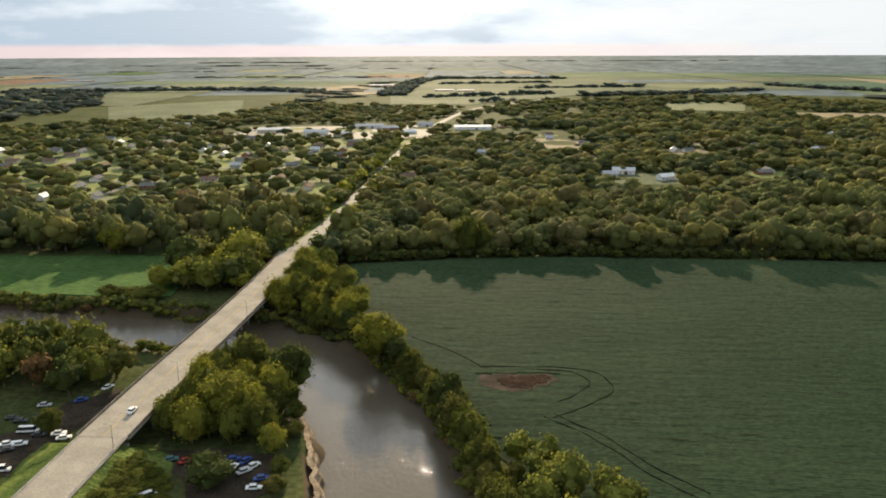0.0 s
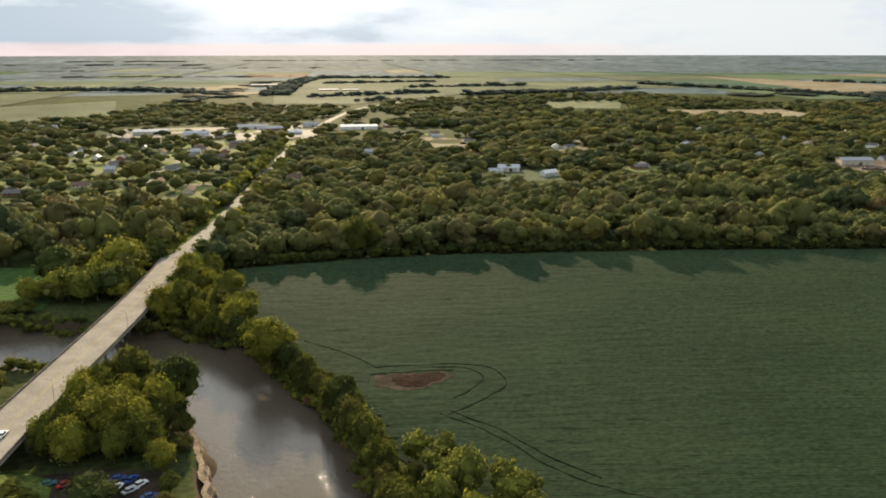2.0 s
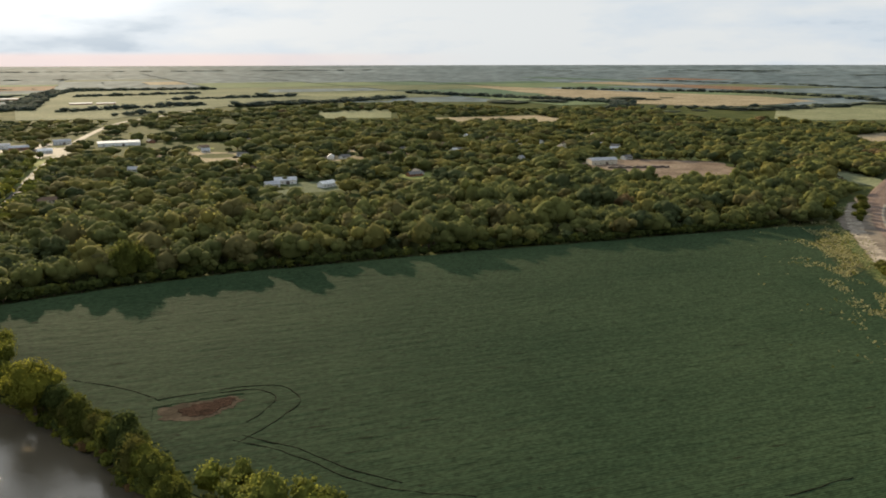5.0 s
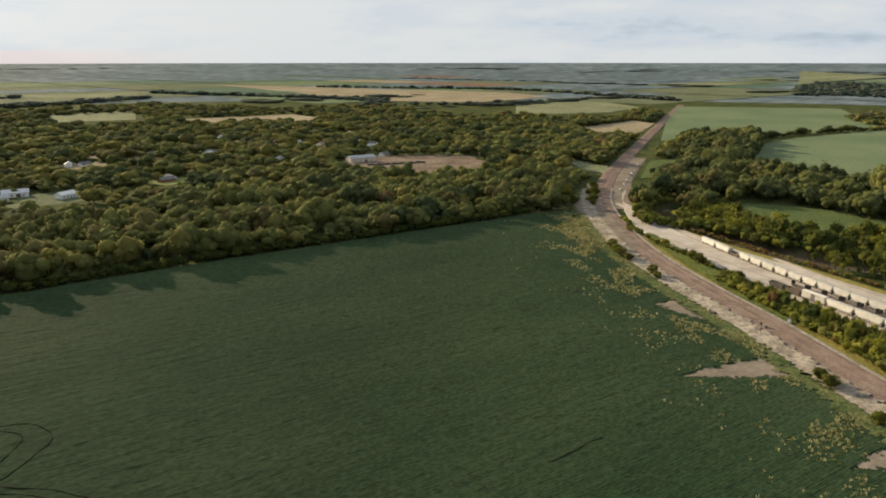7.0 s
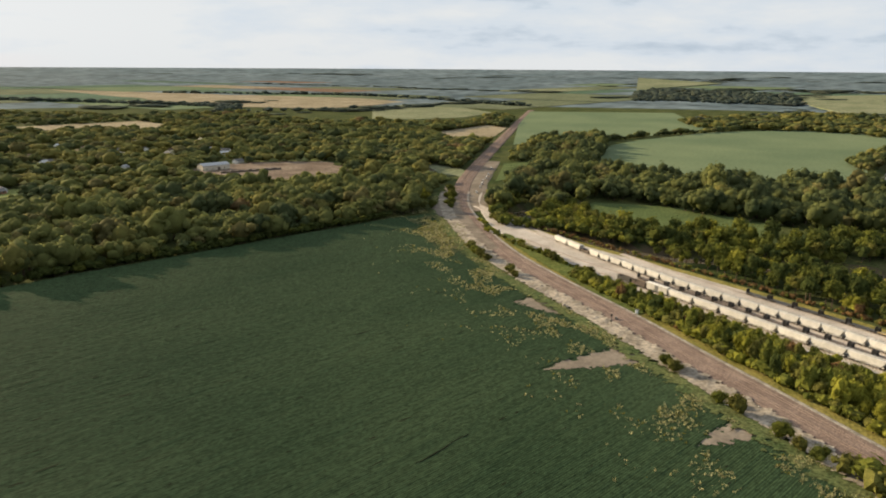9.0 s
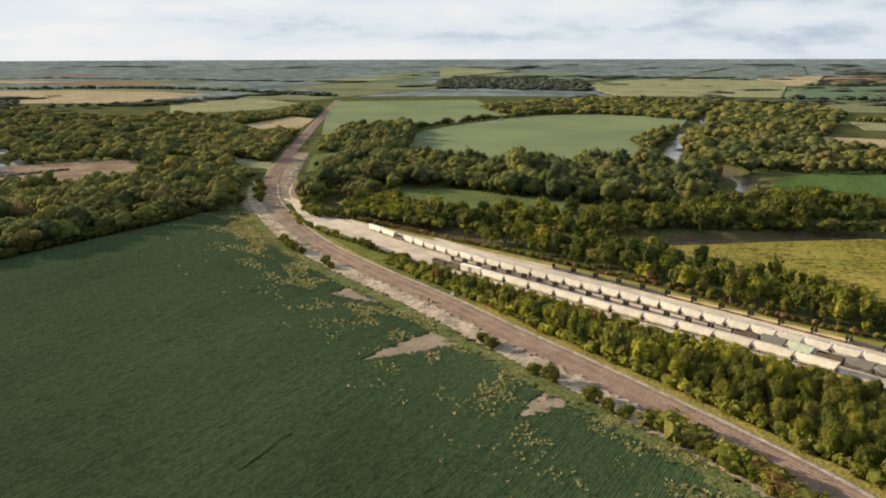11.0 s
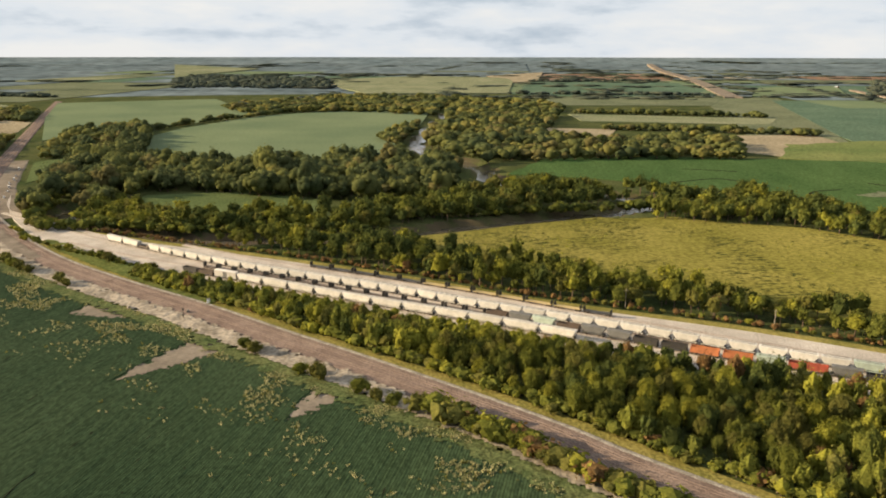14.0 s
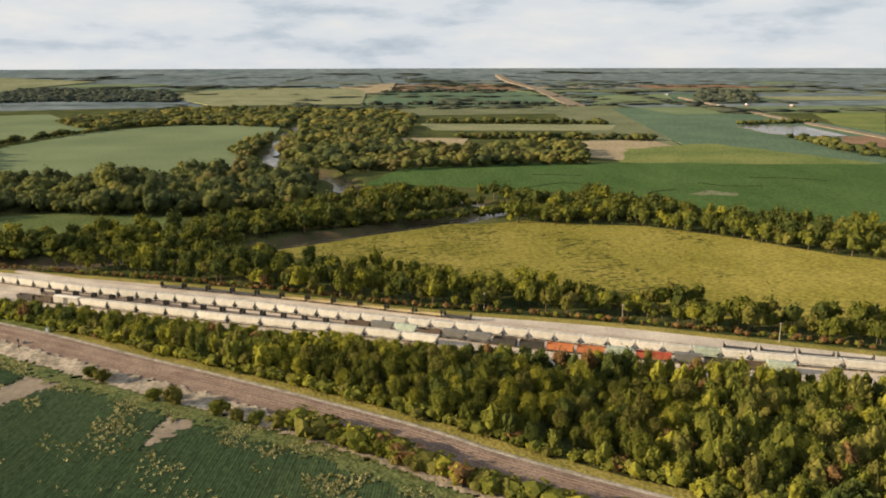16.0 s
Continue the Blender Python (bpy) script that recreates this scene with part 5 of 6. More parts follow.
grove([(-88, 224), (-56, 224), (-52, 262), (-66, 288), (-88, 290)], 8.5, 14, "below the bridge", (0, 1, 4, 2, 7), 35, wide=1.25)
grove([(-200, 372), (-140, 370), (-140, 378), (-200, 386)], 9, 7, "on the far river bank", (0, 1), 36, keep=0.7)
for x, y, h, w, kind, where in ((-50, 240, 8, 9, 0, "on the eroded river bank"), (-49, 229, 6, 7, 3, "on the eroded river bank"), (-54, 250, 9, 9, 6, "on the eroded river bank"), (-48, 206, 6, 7, 0, "on the eroded river bank"), (-48, 195, 6, 7, 3, "on the eroded river bank"), (-70, 238, 19, 19, 5, "below the bridge"), (-56, 262, 19, 15, 6, "at the river's edge"), (-52, 217, 10, 9, 5, "on the eroded river bank"), (-67, 200, 9, 15, 6, "in the riverside car park"), (-128, 232, 9, 10, 0, "in the car park by the bridge"),
                                (-26, 293, 19, 20, 5, "at the water's edge by the crop"), (-200, 466, 20, 20, 5, "behind the green field"), (14, 457, 25, 17, 7, "at the edge of the wood"), (22, 461, 22, 15, 0, "at the edge of the wood"), (-143, 268, 8, 12, 3, "beside the car park"), (533, 436, 16, 18, 2, "at the corner of the field"), (523, 414, 9, 8, 0, "beside the railway crossing")):
    tree(x, y, h, w, kind, where)
for x, y, h in ((534, 401, 6), (545, 410, 8), (557, 418, 7), (570, 428, 9), (584, 438, 8), (598, 449, 9), (611, 460, 7), (548, 417, 5), (575, 438, 6)):
    tree(x, y, h, h * 1.05, int(RNG.choice((0, 1, 3, 7))), "beside the dirt lane")
for x, y in ((425, 303), (417, 296), (409, 288), (402, 279), (397, 270), (381, 242), (375, 236), (448, 276), (432, 248), (424, 238), (401, 207), (408, 203), (379, 170), (368, 150), (390, 190), (297, 113), (292, 107), (274, 82), (268, 75), (258, 57), (254, 50), (249, 42), (245, 34), (237, 22), (232, 15), (229, 8), (225, 2), (221, -4), (214, -10), (209, -20), (204, -28), (199, -36)):
    s = RNG.uniform(0.75, 1.3)
    tree(x + RNG.uniform(-1, 1), y + RNG.uniform(-1, 1), 5.8 * s, 5.2 * s, int(RNG.choice((1, 1, 3, 2, 0))), "on the railway verge", 0.4, True, "shrub")

for x, y in fill([(-95, 180), (-92.5, 206), (-88, 209), (-79, 200), (-76, 186), (-80, 180)], 2.4, 0.95, seed=39):
    road_x = float(np.interp(y, ROAD[:, 1], ROAD[:, 0]))
    z = 7.85 * max(0.0, 1 - (x - road_x - 7.4) / 16.6)
    s = RNG.uniform(0.7, 1.25)
    tree(x, y, 1.5 * s, 3.4 * s, int(RNG.choice((0, 0, 0, 3))), "on the grassy embankment", z - 0.4, True, "shrub")
for d in (7.2, -7.2):
    guard = tagged(new("guard_rail"), "grey steel guard rail along the bridge approach", "guard rail", "guard rails")
    run = offset(low_part[low_part[:, 1] > 150], d)
    bm = bmesh.new()
    ribbon(bm, run, [(-0.06, 0.45), (-0.1, 0.6), (-0.06, 0.75), (0.02, 0.75), (0.02, 0.45), (-0.06, 0.45)])
    part("beam", bm, P_POST, guard)
    for q in range(0, len(run), 1):
        bm = bmesh.new()
        box(bm, 0.12, 0.12, 0.75, run[q][0], run[q][1], run[q][2] + 0.05)
        part("post", bm, P_POST, guard)

# ---- rolling stock ----
def paint(name, c, rough=0.55, dirt=0.3):
    d = tuple(v * (1 - dirt) for v in c)
    return mat(name, d, c, 0.35, 2.5, rough=rough, fine_amount=0.15, each=0.12)


P_WHITE = paint("white car paint", (0.54, 0.52, 0.475), 0.6, 0.25)
P_GREY = paint("grey car paint", (0.13, 0.13, 0.125))
P_DARK = paint("dark car paint", (0.035, 0.032, 0.03))
P_ORANGE = paint("orange car paint", (0.42, 0.15, 0.06))
P_RED = paint("oxide red car paint", (0.28, 0.06, 0.035))
P_YELLOW = paint("yellow car paint", (0.42, 0.32, 0.15))
P_GREEN = paint("pale green car paint", (0.38, 0.45, 0.38))
# boxcar sides: the roof's white toned down, their shade in the paint
P_SIDE_SHADE = paint("white paint toned for shade", (0.45, 0.43, 0.39))
P_BROWN = paint("brown car paint", (0.085, 0.06, 0.045))
M_IRON = mat("black truck iron", (0.02, 0.018, 0.016), (0.05, 0.042, 0.035), 1.0, 4.0, rough=0.7)


def truck(parent, x):
    bm = bmesh.new()
    for side in (-0.95, 0.95):
        box(bm, 2.5, 0.18, 0.38, x, side, 0.42, bevel=0.05)
    box(bm, 0.5, 2.2, 0.4, x, 0, 0.5)
    t = part("truck", bm, M_IRON, parent)
    for d in (-0.88, 0.88):
        bm = bmesh.new()
        for side in (-0.74, 0.74):
            tube(bm, (x + d, side - 0.07, 0.44), (x + d, side + 0.07, 0.44), 0.44, sides=12)
        tube(bm, (x + d, -0.7, 0.44), (x + d, 0.7, 0.44), 0.09, sides=6)
        part("wheelset", bm, M_IRON, t)


def underframe(parent, half):
    bm = bmesh.new()
    box(bm, half * 2 + 0.5, 0.5, 0.35, 0, 0, 0.78)
    for e in (-1, 1):
        box(bm, 0.8, 0.25, 0.25, e * (half + 0.55), 0, 0.8)
    part("underframe", bm, M_IRON, parent)


def hopper(colour, half=5.1, label="white covered hopper car standing on a yard track"):
    """A covered hopper: sloped ends, round roof, chutes, walkway and hatches."""
    ob = tagged(new("hopper_car"), label, "railcar", "parked railcars")
    bm = bmesh.new()
    section = [(-0.7, 0.0), (-1.5, 0.14), (-1.56, 0.9), (-1.2, 0.97), (-0.5, 1.0), (0.5, 1.0), (1.2, 0.97), (1.56, 0.9), (1.5, 0.14), (0.7, 0.0)]
    rings = []
    for x, low in ((-half - 0.2, 3.5), (-half + 1.15, 1.25), (-half * 0.4, 1.1), (0, 1.3), (half * 0.4, 1.1), (half - 1.15, 1.25), (half + 0.2, 3.5)):
        rings.append([bm.verts.new((x, y, low + (4.45 - low) * z)) for y, z in section])
    for a, b in zip(rings, rings[1:]):
        for i in range(len(a)):
            j = (i + 1) % len(a)
            bm.faces.new((a[i], b[i], b[j], a[j]))
    bm.faces.new(rings[0])
    bm.faces.new(rings[-1][::-1])
    bmesh.ops.recalc_face_normals(bm, faces=bm.faces)
    part("body", bm, colour, ob)
    for side in (-1.58, 1.58):
        bm = bmesh.new()
        box(bm, half * 1.95, 0.1, 0.26, 0, side, 1.1)
        box(bm, half * 1.8, 0.1, 0.14, 0, side, 4.05)
        part("side_sill", bm, colour, ob)
    bm = bmesh.new()
    box(bm, half * 2 - 1.2, 0.4, 0.06, 0, 0.75, 4.48)
    box(bm, half * 2 - 1.2, 0.4, 0.06, 0, -0.75, 4.48)
    part("roof_walkway", bm, P_GREY, ob)
    bm = bmesh.new()
    box(bm, half * 1.7, 0.55, 0.14, 0, 0, 4.45, bevel=0.04)
    part("hatch", bm, colour, ob)
    for x in (-half * 0.4, half * 0.4):
        bm = bmesh.new()
        box(bm, 1.0, 1.4, 0.75, x, 0, 0.55, bevel=0.05)
        part("chute", bm, P_DARK, ob)
    for e in (-1, 1):
        bm = bmesh.new()
        box(bm, 0.9, 2.6, 0.1, e * (half - 0.45), 0, 1.25)
        for s in (-1.2, 1.2):
            tube(bm, (e * (half - 0.1), s, 1.3), (e * (half - 0.1), s, 4.2), 0.05, sides=5)
        part("end_platform", bm, P_DARK, ob)
    underframe(ob, half - 0.2)
    truck(ob, -half + 1.35)
    truck(ob, half - 1.35)
    return ob


def gondola(colour, half=5.2, high=2.2, label="dark open gondola car standing on a yard track"):
    ob = tagged(new("gondola_car"), label, "railcar", "parked railcars")
    bm = bmesh.new()
    box(bm, half * 2, 2.9, 0.2, 0, 0, 1.1)
    for y in (-1.42, 1.42):
        box(bm, half * 2, 0.1, high, 0, y, 1.12)
    for x in (-half + 0.05, half - 0.05):
        box(bm, 0.1, 2.74, high - 0.02, x, 0, 1.14)
    part("tub", bm, colour, ob)
    for x in np.linspace(-half + 0.3, half - 0.3, 5):
        for y in (-1.52, 1.52):
            bm = bmesh.new()
            box(bm, 0.2, 0.1, high - 0.1, x, y, 1.15)
            part("rib", bm, colour, ob)
    underframe(ob, half - 0.2)
    truck(ob, -half + 1.4)
    truck(ob, half - 1.4)
    return ob


def boxcar(colour, half=7.6, label="long white-roofed boxcar standing on a yard track"):
    ob = tagged(new("boxcar"), label, "railcar", "parked railcars")
    bm = bmesh.new()
    box(bm, half * 2, 3.0, 3.3, 0, 0, 1.15, bevel=0.08)
    part("body", bm, P_SIDE_SHADE, ob, "steel sides, pale grey for their shade")
    bm = bmesh.new()
    for y in (-0.78, 0.78):
        v = box(bm, half * 2 + 0.1, 1.58, 0.16, 0, y, 4.46)
        for q in v:
            if abs(q.co.y) < 0.1:
                q.co.z += 0.22
    part("roof", bm, colour, ob, "pale sunlit steel roof")
    for y in (-1.54, 1.54):
        bm = bmesh.new()
        box(bm, 2.6, 0.08, 2.9, 0, y, 1.3)
        part("door", bm, P_GREY, ob)
    underframe(ob, half - 0.2)
    truck(ob, -half + 1.6)
    truck(ob, half - 1.6)
    return ob


def flatcar(colour, half=6.8, label="empty flat car standing on a yard track"):
    ob = tagged(new("flat_car"), label, "railcar", "parked railcars")
    bm = bmesh.new()
    box(bm, half * 2, 2.7, 0.35, 0, 0, 1.0, bevel=0.05)
    part("deck", bm, colour, ob)
    for e in (-1, 1):
        bm = bmesh.new()
        box(bm, 0.25, 2.6, 2.0, e * (half - 0.2), 0, 1.35, bevel=0.04)
        box(bm, 0.7, 0.2, 1.0, e * (half - 0.6), 0, 1.35)
        part("bulkhead", bm, P_DARK, ob)
    truck(ob, -half + 1.5)
    truck(ob, half - 1.5)
    return ob


def reach(line, x, y):
    d = np.concatenate([[0], np.cumsum(np.hypot(*np.diff(line[:, :2], axis=0).T))])
    return d[int(np.argmin(np.hypot(line[:, 0] - x, line[:, 1] - y)))]


RAIL_TOP = 0.8
STOCK = {
    "w": (hopper(P_WHITE), 11.4), "g": (hopper(P_GREY, label="dull grey covered hopper car standing on a yard track"), 11.4), "p": (hopper(P_GREEN, label="pale green-grey covered hopper car standing on a yard track"), 11.4),
    "W": (hopper(P_WHITE, 8.0, "long white covered hopper car at the train's end"), 17.2), "b": (gondola(P_BROWN, 4.6, 1.2, "low brown gondola car between hopper cars"), 10.6),
    "d": (gondola(P_DARK), 11.8), "D": (gondola(P_BROWN, label="dark brown open gondola car on a yard track"), 11.8), "o": (gondola(P_ORANGE, 5.6, 2.4, "bright orange gondola car on a yard track"), 12.6),
    "r": (gondola(P_RED, 7.0, 2.4, "long oxide-red gondola car on a yard track"), 15.4), "B": (boxcar(P_WHITE), 16.4),
    "k": (flatcar(P_BROWN, 4.9, "short empty brown flat car between black bulkheads"), 11.1),
    "f": (flatcar(P_DARK, label="empty dark flat car with end bulkheads"), 14.8), "y": (flatcar(P_YELLOW, label="empty yellow flat car with end bulkheads"), 14.8),
}
used = set()


def train(line, s, cars):
    for c in cars:
        model, length = STOCK[c]
        x, y, turn, _ = along(line, s + length / 2)
        m = pose(x, y, RAIL_TOP, 0, 0, turn)
        if c in used:
            copy_thing(model, m)
        else:
            model.matrix_basis = m
            used.add(c)
        s += length


train(LINE_A, reach(LINE_A, 478, 268), "WWb" + "w" * 34 + "pwWWWW")
train(LINE_B, reach(LINE_B, 418, 178), "k" * 16 + "DgpDggdd" + "oo" + "p" + "r" + "gdDp")
train(LINE_C, reach(LINE_C, 411, 190), "dD" + "B" + "W" * 11)
train(LINE_D, reach(LINE_D, 425, 118), "f" * 5 + "y" * 6 + "f")
train(LINE_D, reach(LINE_D, 306, -142), "ffff")

# ---- road vehicles ----
M_GLASS = mat("dark car glass", (0.015, 0.018, 0.02), (0.03, 0.035, 0.04), 1, 3, rough=0.08)
M_TYRE = mat("tyre rubber", (0.015, 0.015, 0.015), (0.03, 0.03, 0.03), 2, 8)


def car(colour, label, long=4.7, van=False):
    ob = tagged(new("van" if van else "car"), label, "van" if van else "car")
    bm = bmesh.new()
    box(bm, long, 1.8, 0.62, 0, 0, 0.32, bevel=0.12)
    part("body", bm, colour, ob)
    bm = bmesh.new()
    cab = 0.85 if van else 0.52
    box(bm, long * cab, 1.66, 1.15 if van else 0.56, -long * (0.05 if van else 0.04), 0, 0.94, top=0.82, bevel=0.05)
    part("cabin", bm, M_GLASS, ob, "dark tinted windows")
    bm = bmesh.new()
    box(bm, long * cab * 0.8, 1.38, 0.06, -long * (0.05 if van else 0.04), 0, 2.09 if van else 1.5, bevel=0.02)
    part("roof", bm, colour, ob)
    for e in (-1, 1):
        bm = bmesh.new()
        for y in (-0.6, 0.6):
            box(bm, 0.05, 0.36, 0.16, e * (long / 2 - 0.01), y, 0.62)
        part("headlight" if e > 0 else "tail_light", bm, P_WHITE if e > 0 else P_RED, ob)
        for y in (-0.84, 0.84):
            bm = bmesh.new()
            tube(bm, (e * long * 0.31, y - 0.1, 0.33), (e * long * 0.31, y + 0.1, 0.33), 0.33, sides=14)
            part("wheel", bm, M_TYRE, ob)
    return ob


C_WHITE, C_BLACK, C_RED, C_BLUE, C_TEAL, C_SILVER = (paint(n, c, 0.3, 0.1) for n, c in (("white lacquer", (0.78, 0.78, 0.76)), ("black lacquer", (0.02, 0.02, 0.022)), ("red lacquer", (0.3, 0.03, 0.02)), ("blue lacquer", (0.03, 0.07, 0.25)), ("teal lacquer", (0.04, 0.12, 0.13)), ("silver lacquer", (0.45, 0.46, 0.47))))
FLEET = {"w": car(C_WHITE, "white car parked in the riverside lot"), "k": car(C_BLACK, "black car parked in the riverside lot"), "r": car(C_RED, "dark red car parked in the riverside lot"), "b": car(C_BLUE, "blue car parked in the riverside lot"),
         "t": car(C_TEAL, "dark teal car parked in the riverside lot"), "s": car(C_SILVER, "silver car parked in the riverside lot"), "v": car(C_WHITE, "white camper van parked in the riverside lot", 7.0, True)}
parked = set()
for kind, x, y, turn in (("k", -146, 242, 10), ("k", -142, 240, 5), ("k", -137, 243, 20), ("v", -136, 233, 5), ("k", -131, 230, 0), ("w", -138, 224, 25), ("k", -136, 220, 30), ("w", -134, 224, 20), ("s", -141, 219, 20), ("w", -125, 231, 15), ("w", -122, 228, 20), ("s", -140, 252, 10), ("w", -124, 267, 60), ("b", -129, 256, 30), ("v", -132, 208, 12),
                         ("t", -83, 214, 20), ("r", -78, 213, 35), ("s", -72, 213, 30), ("b", -64, 214, 15), ("b", -60, 213, 60), ("w", -57, 210, 50), ("w", -63, 209, 70), ("w", -54, 198, 5), ("b", -53, 203, 20), ("v", -83, 193, 40), ("k", -66, 207, 30), ("s", -59, 207, 40)):
    m = pose(x, y, 0.12, 0, 0, turn)
    if kind in parked:
        copy_thing(FLEET[kind], m)
    else:
        FLEET[kind].matrix_basis = m
        parked.add(kind)
for kind, x, y, turn in (("w", 645, 448, 33), ("v", 664, 459, 31), ("w", 684, 472, 33), ("v", 706, 482, 30), ("s", 729, 495, 30), ("v", 774, 521, 29), ("w", 616, 432, 38)):
    tagged(copy_thing(FLEET[kind], pose(x, y, 0.52, 0, 0, turn)), {"w": "white pickup parked beside the railway crossing", "v": "white work van parked beside the railway", "s": "silver car parked beside the railway"}[kind])
lone = car(C_WHITE, "white car driving over the concrete bridge")
lone.matrix_basis = pose(-100.3, 230.7, 8.17, 0, 0, 85)
sheet("car_park", [(-170, 250), (-134, 258), (-118, 268), (-118, 240), (-122, 226), (-128, 205), (-150, 205), (-175, 225)], 0.1, M_LOT, "bare dirt car park beside the bridge", "car park", wobble=1.5, step=6)
sheet("car_park", [(-92, 219), (-70, 221), (-52, 218), (-49, 196), (-62, 190), (-80, 185), (-92, 205)], 0.1, M_LOT, "bare dirt car park by the river", "car park", wobble=1.0, step=6)
bm = bmesh.new()
for p in range(3):
    box(bm, 0.1, 0.1, 2.2, -95 + p * 2.5, 289, 0)
box(bm, 6.5, 3.6, 0.2, -92.5, 288, 2.2)
tagged(part("shelter", bm, P_GREY), "small grey roofed shelter beside the river", "shelter")
for x, y in ((-92.6, 253), (-96.2, 206), (-85.6, 322), (-104.9, 290)):
    lamp = tagged(new("street_lamp"), "thin grey street lamp on the bridge", "street lamp", "bridge lamps")
    lamp.location = (x, y, 8.1)
    bm = bmesh.new()
    tube(bm, (0, 0, 0), (0, 0, 8), 0.1, 0.06)
    part("pole", bm, P_GREY, lamp)
    bm = bmesh.new()
    tube(bm, (0, 0, 7.9), (-1.6, 0, 8.2), 0.05)
    part("arm", bm, P_GREY, lamp)
    bm = bmesh.new()
    box(bm, 0.6, 0.25, 0.12, -1.8, 0, 8.13, bevel=0.03)
    part("lamp_head", bm, P_GREY, lamp)

# ---- poles and signs by the yard ----
for x, y in ((369, -52), (344, -114), (311, -174)):
    ob = tagged(new("utility_pole"), "weathered wooden utility pole beside the rail yard", "utility pole", "utility poles")
    ob.location = (x, y, 0)
    bm = bmesh.new()
    tube(bm, (0, 0, -0.5), (0, 0, 9.5), 0.17, 0.12)
    part("pole", bm, P_POLE, ob)
    bm = bmesh.new()
    box(bm, 0.12, 2.2, 0.12, 0, 0, 8.8)
    part("crossarm", bm, P_POLE, ob)
ob = tagged(new("signal_box"), "small white trackside equipment box", "signal box")
ob.location = (356, 151, 0.6)
bm = bmesh.new()
box(bm, 1.6, 1.2, 1.9, 0, 0, 0, bevel=0.06)
part("cabinet", bm, C_WHITE, ob)
bm = bmesh.new()
box(bm, 1.8, 1.4, 0.12, 0, 0, 1.9)
part("roof", bm, P_GREY, ob)
ob = tagged(new("signal_mast"), "dark railway signal mast beside the line", "signal mast")
ob.location = (331, 153, 0.6)
bm = bmesh.new()
tube(bm, (0, 0, 0), (0, 0, 5), 0.12)
part("mast", bm, P_DARK, ob)
bm = bmesh.new()
box(bm, 0.4, 0.8, 1.3, 0, 0, 4.3, bevel=0.05)
part("signal_head", bm, P_DARK, ob)

# ---- marks and weeds in the crop ----
rng = np.random.default_rng(55)
# flat dark strokes on the canopy paint in the shaded gaps
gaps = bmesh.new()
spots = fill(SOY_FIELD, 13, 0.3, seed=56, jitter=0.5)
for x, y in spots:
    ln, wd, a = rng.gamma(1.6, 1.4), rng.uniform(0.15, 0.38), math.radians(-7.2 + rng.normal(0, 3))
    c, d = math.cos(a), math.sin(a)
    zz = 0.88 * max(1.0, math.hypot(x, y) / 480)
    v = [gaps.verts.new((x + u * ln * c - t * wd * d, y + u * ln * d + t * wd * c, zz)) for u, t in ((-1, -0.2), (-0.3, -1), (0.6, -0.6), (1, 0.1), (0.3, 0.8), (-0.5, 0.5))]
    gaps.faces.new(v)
tagged(part("crop_gaps", gaps, M_SOIL_SHADE), "thin dark gaps between the soybean rows", "crop gaps", kind="stuff")
field_2 = [(486, 60), (523, 40), (546, 3), (570, -37), (580, -60), (586, -113), (574, -147), (554, -203), (490, -270), (345, -190), (395, -75), (430, -10), (460, 30)]
p = fill(field_2, 5.5, 0.75, seed=57)
dens = np.array([noise.noise((x * 0.02, y * 0.02, 9)) for x, y in p])
p = p[dens + (p[:, 1] + 120) * 0.002 > 0.1]
scatter("crop_tufts", p, rng.uniform(0.5, 1.3, len(p)), rng.uniform(1.5, 4.0, len(p)), [crown(320 + s, 2, 1, 7, 0.4, 0.0) for s in range(3)], rng.choice((2, 3, 3), len(p)), "uneven darker tufts in the ripening crop", "crop", trunks=False)
strokes = bmesh.new()
for x, y in fill(field_2, 4.6, 0.7, seed=58):
    if noise.noise((x * 0.02, y * 0.025, 3)) + (y + 110) * 0.003 < 0.0:
        continue
    ln, wd, a = rng.gamma(2.0, 0.95), rng.uniform(0.45, 1.2), math.radians(97 + rng.normal(0, 12))
    e, f = math.cos(a), math.sin(a)
    strokes.faces.new([strokes.verts.new((x + u * ln * e - t * wd * f, y + u * ln * f + t * wd * e, 0.84)) for u, t in ((-1, -0.2), (-0.3, -1), (0.6, -0.6), (1, 0.1), (0.3, 0.8), (-0.5, 0.5))])
tagged(part("crop_furrows", strokes, M_FURROW), "broken dark furrows in the yellow crop", "crop gaps", kind="stuff")
chunks = bmesh.new()
for k in range(110):
    x, y, turn, _ = along(NEAR_RAIL, rng.uniform(120, 640))
    d, a = rng.normal(20, 2.6), math.radians(turn + 90)
    sz = rng.gamma(2.0, 0.17)
    box(chunks, sz * 1.6, sz, sz * 0.8, x + d * math.cos(a), y + d * math.sin(a), 1.0, rng.uniform(0, 3), top=rng.uniform(0.4, 0.9))
tagged(part("rubble", chunks, M_CHUNK), "broken pale concrete lumps beside the tracks", "rubble", kind="stuff")
bm = bmesh.new()
cut = offset(RIVER, -WIDE + 1.0)
cut = uneven(curve(cut[(cut[:, 1] > 185) & (cut[:, 1] < 256)], 1.5), 0.6, 31)
ribbon(bm, cut, [(-2.6, 0.15), (-1.0, 0.1), (-0.3, -1.6), (0.3, -2.2), (0.9, -4.4)])
tagged(part("eroded_bank", bm, M_CUT), "pale eroded earth bank above the river", "river bank", kind="structure")
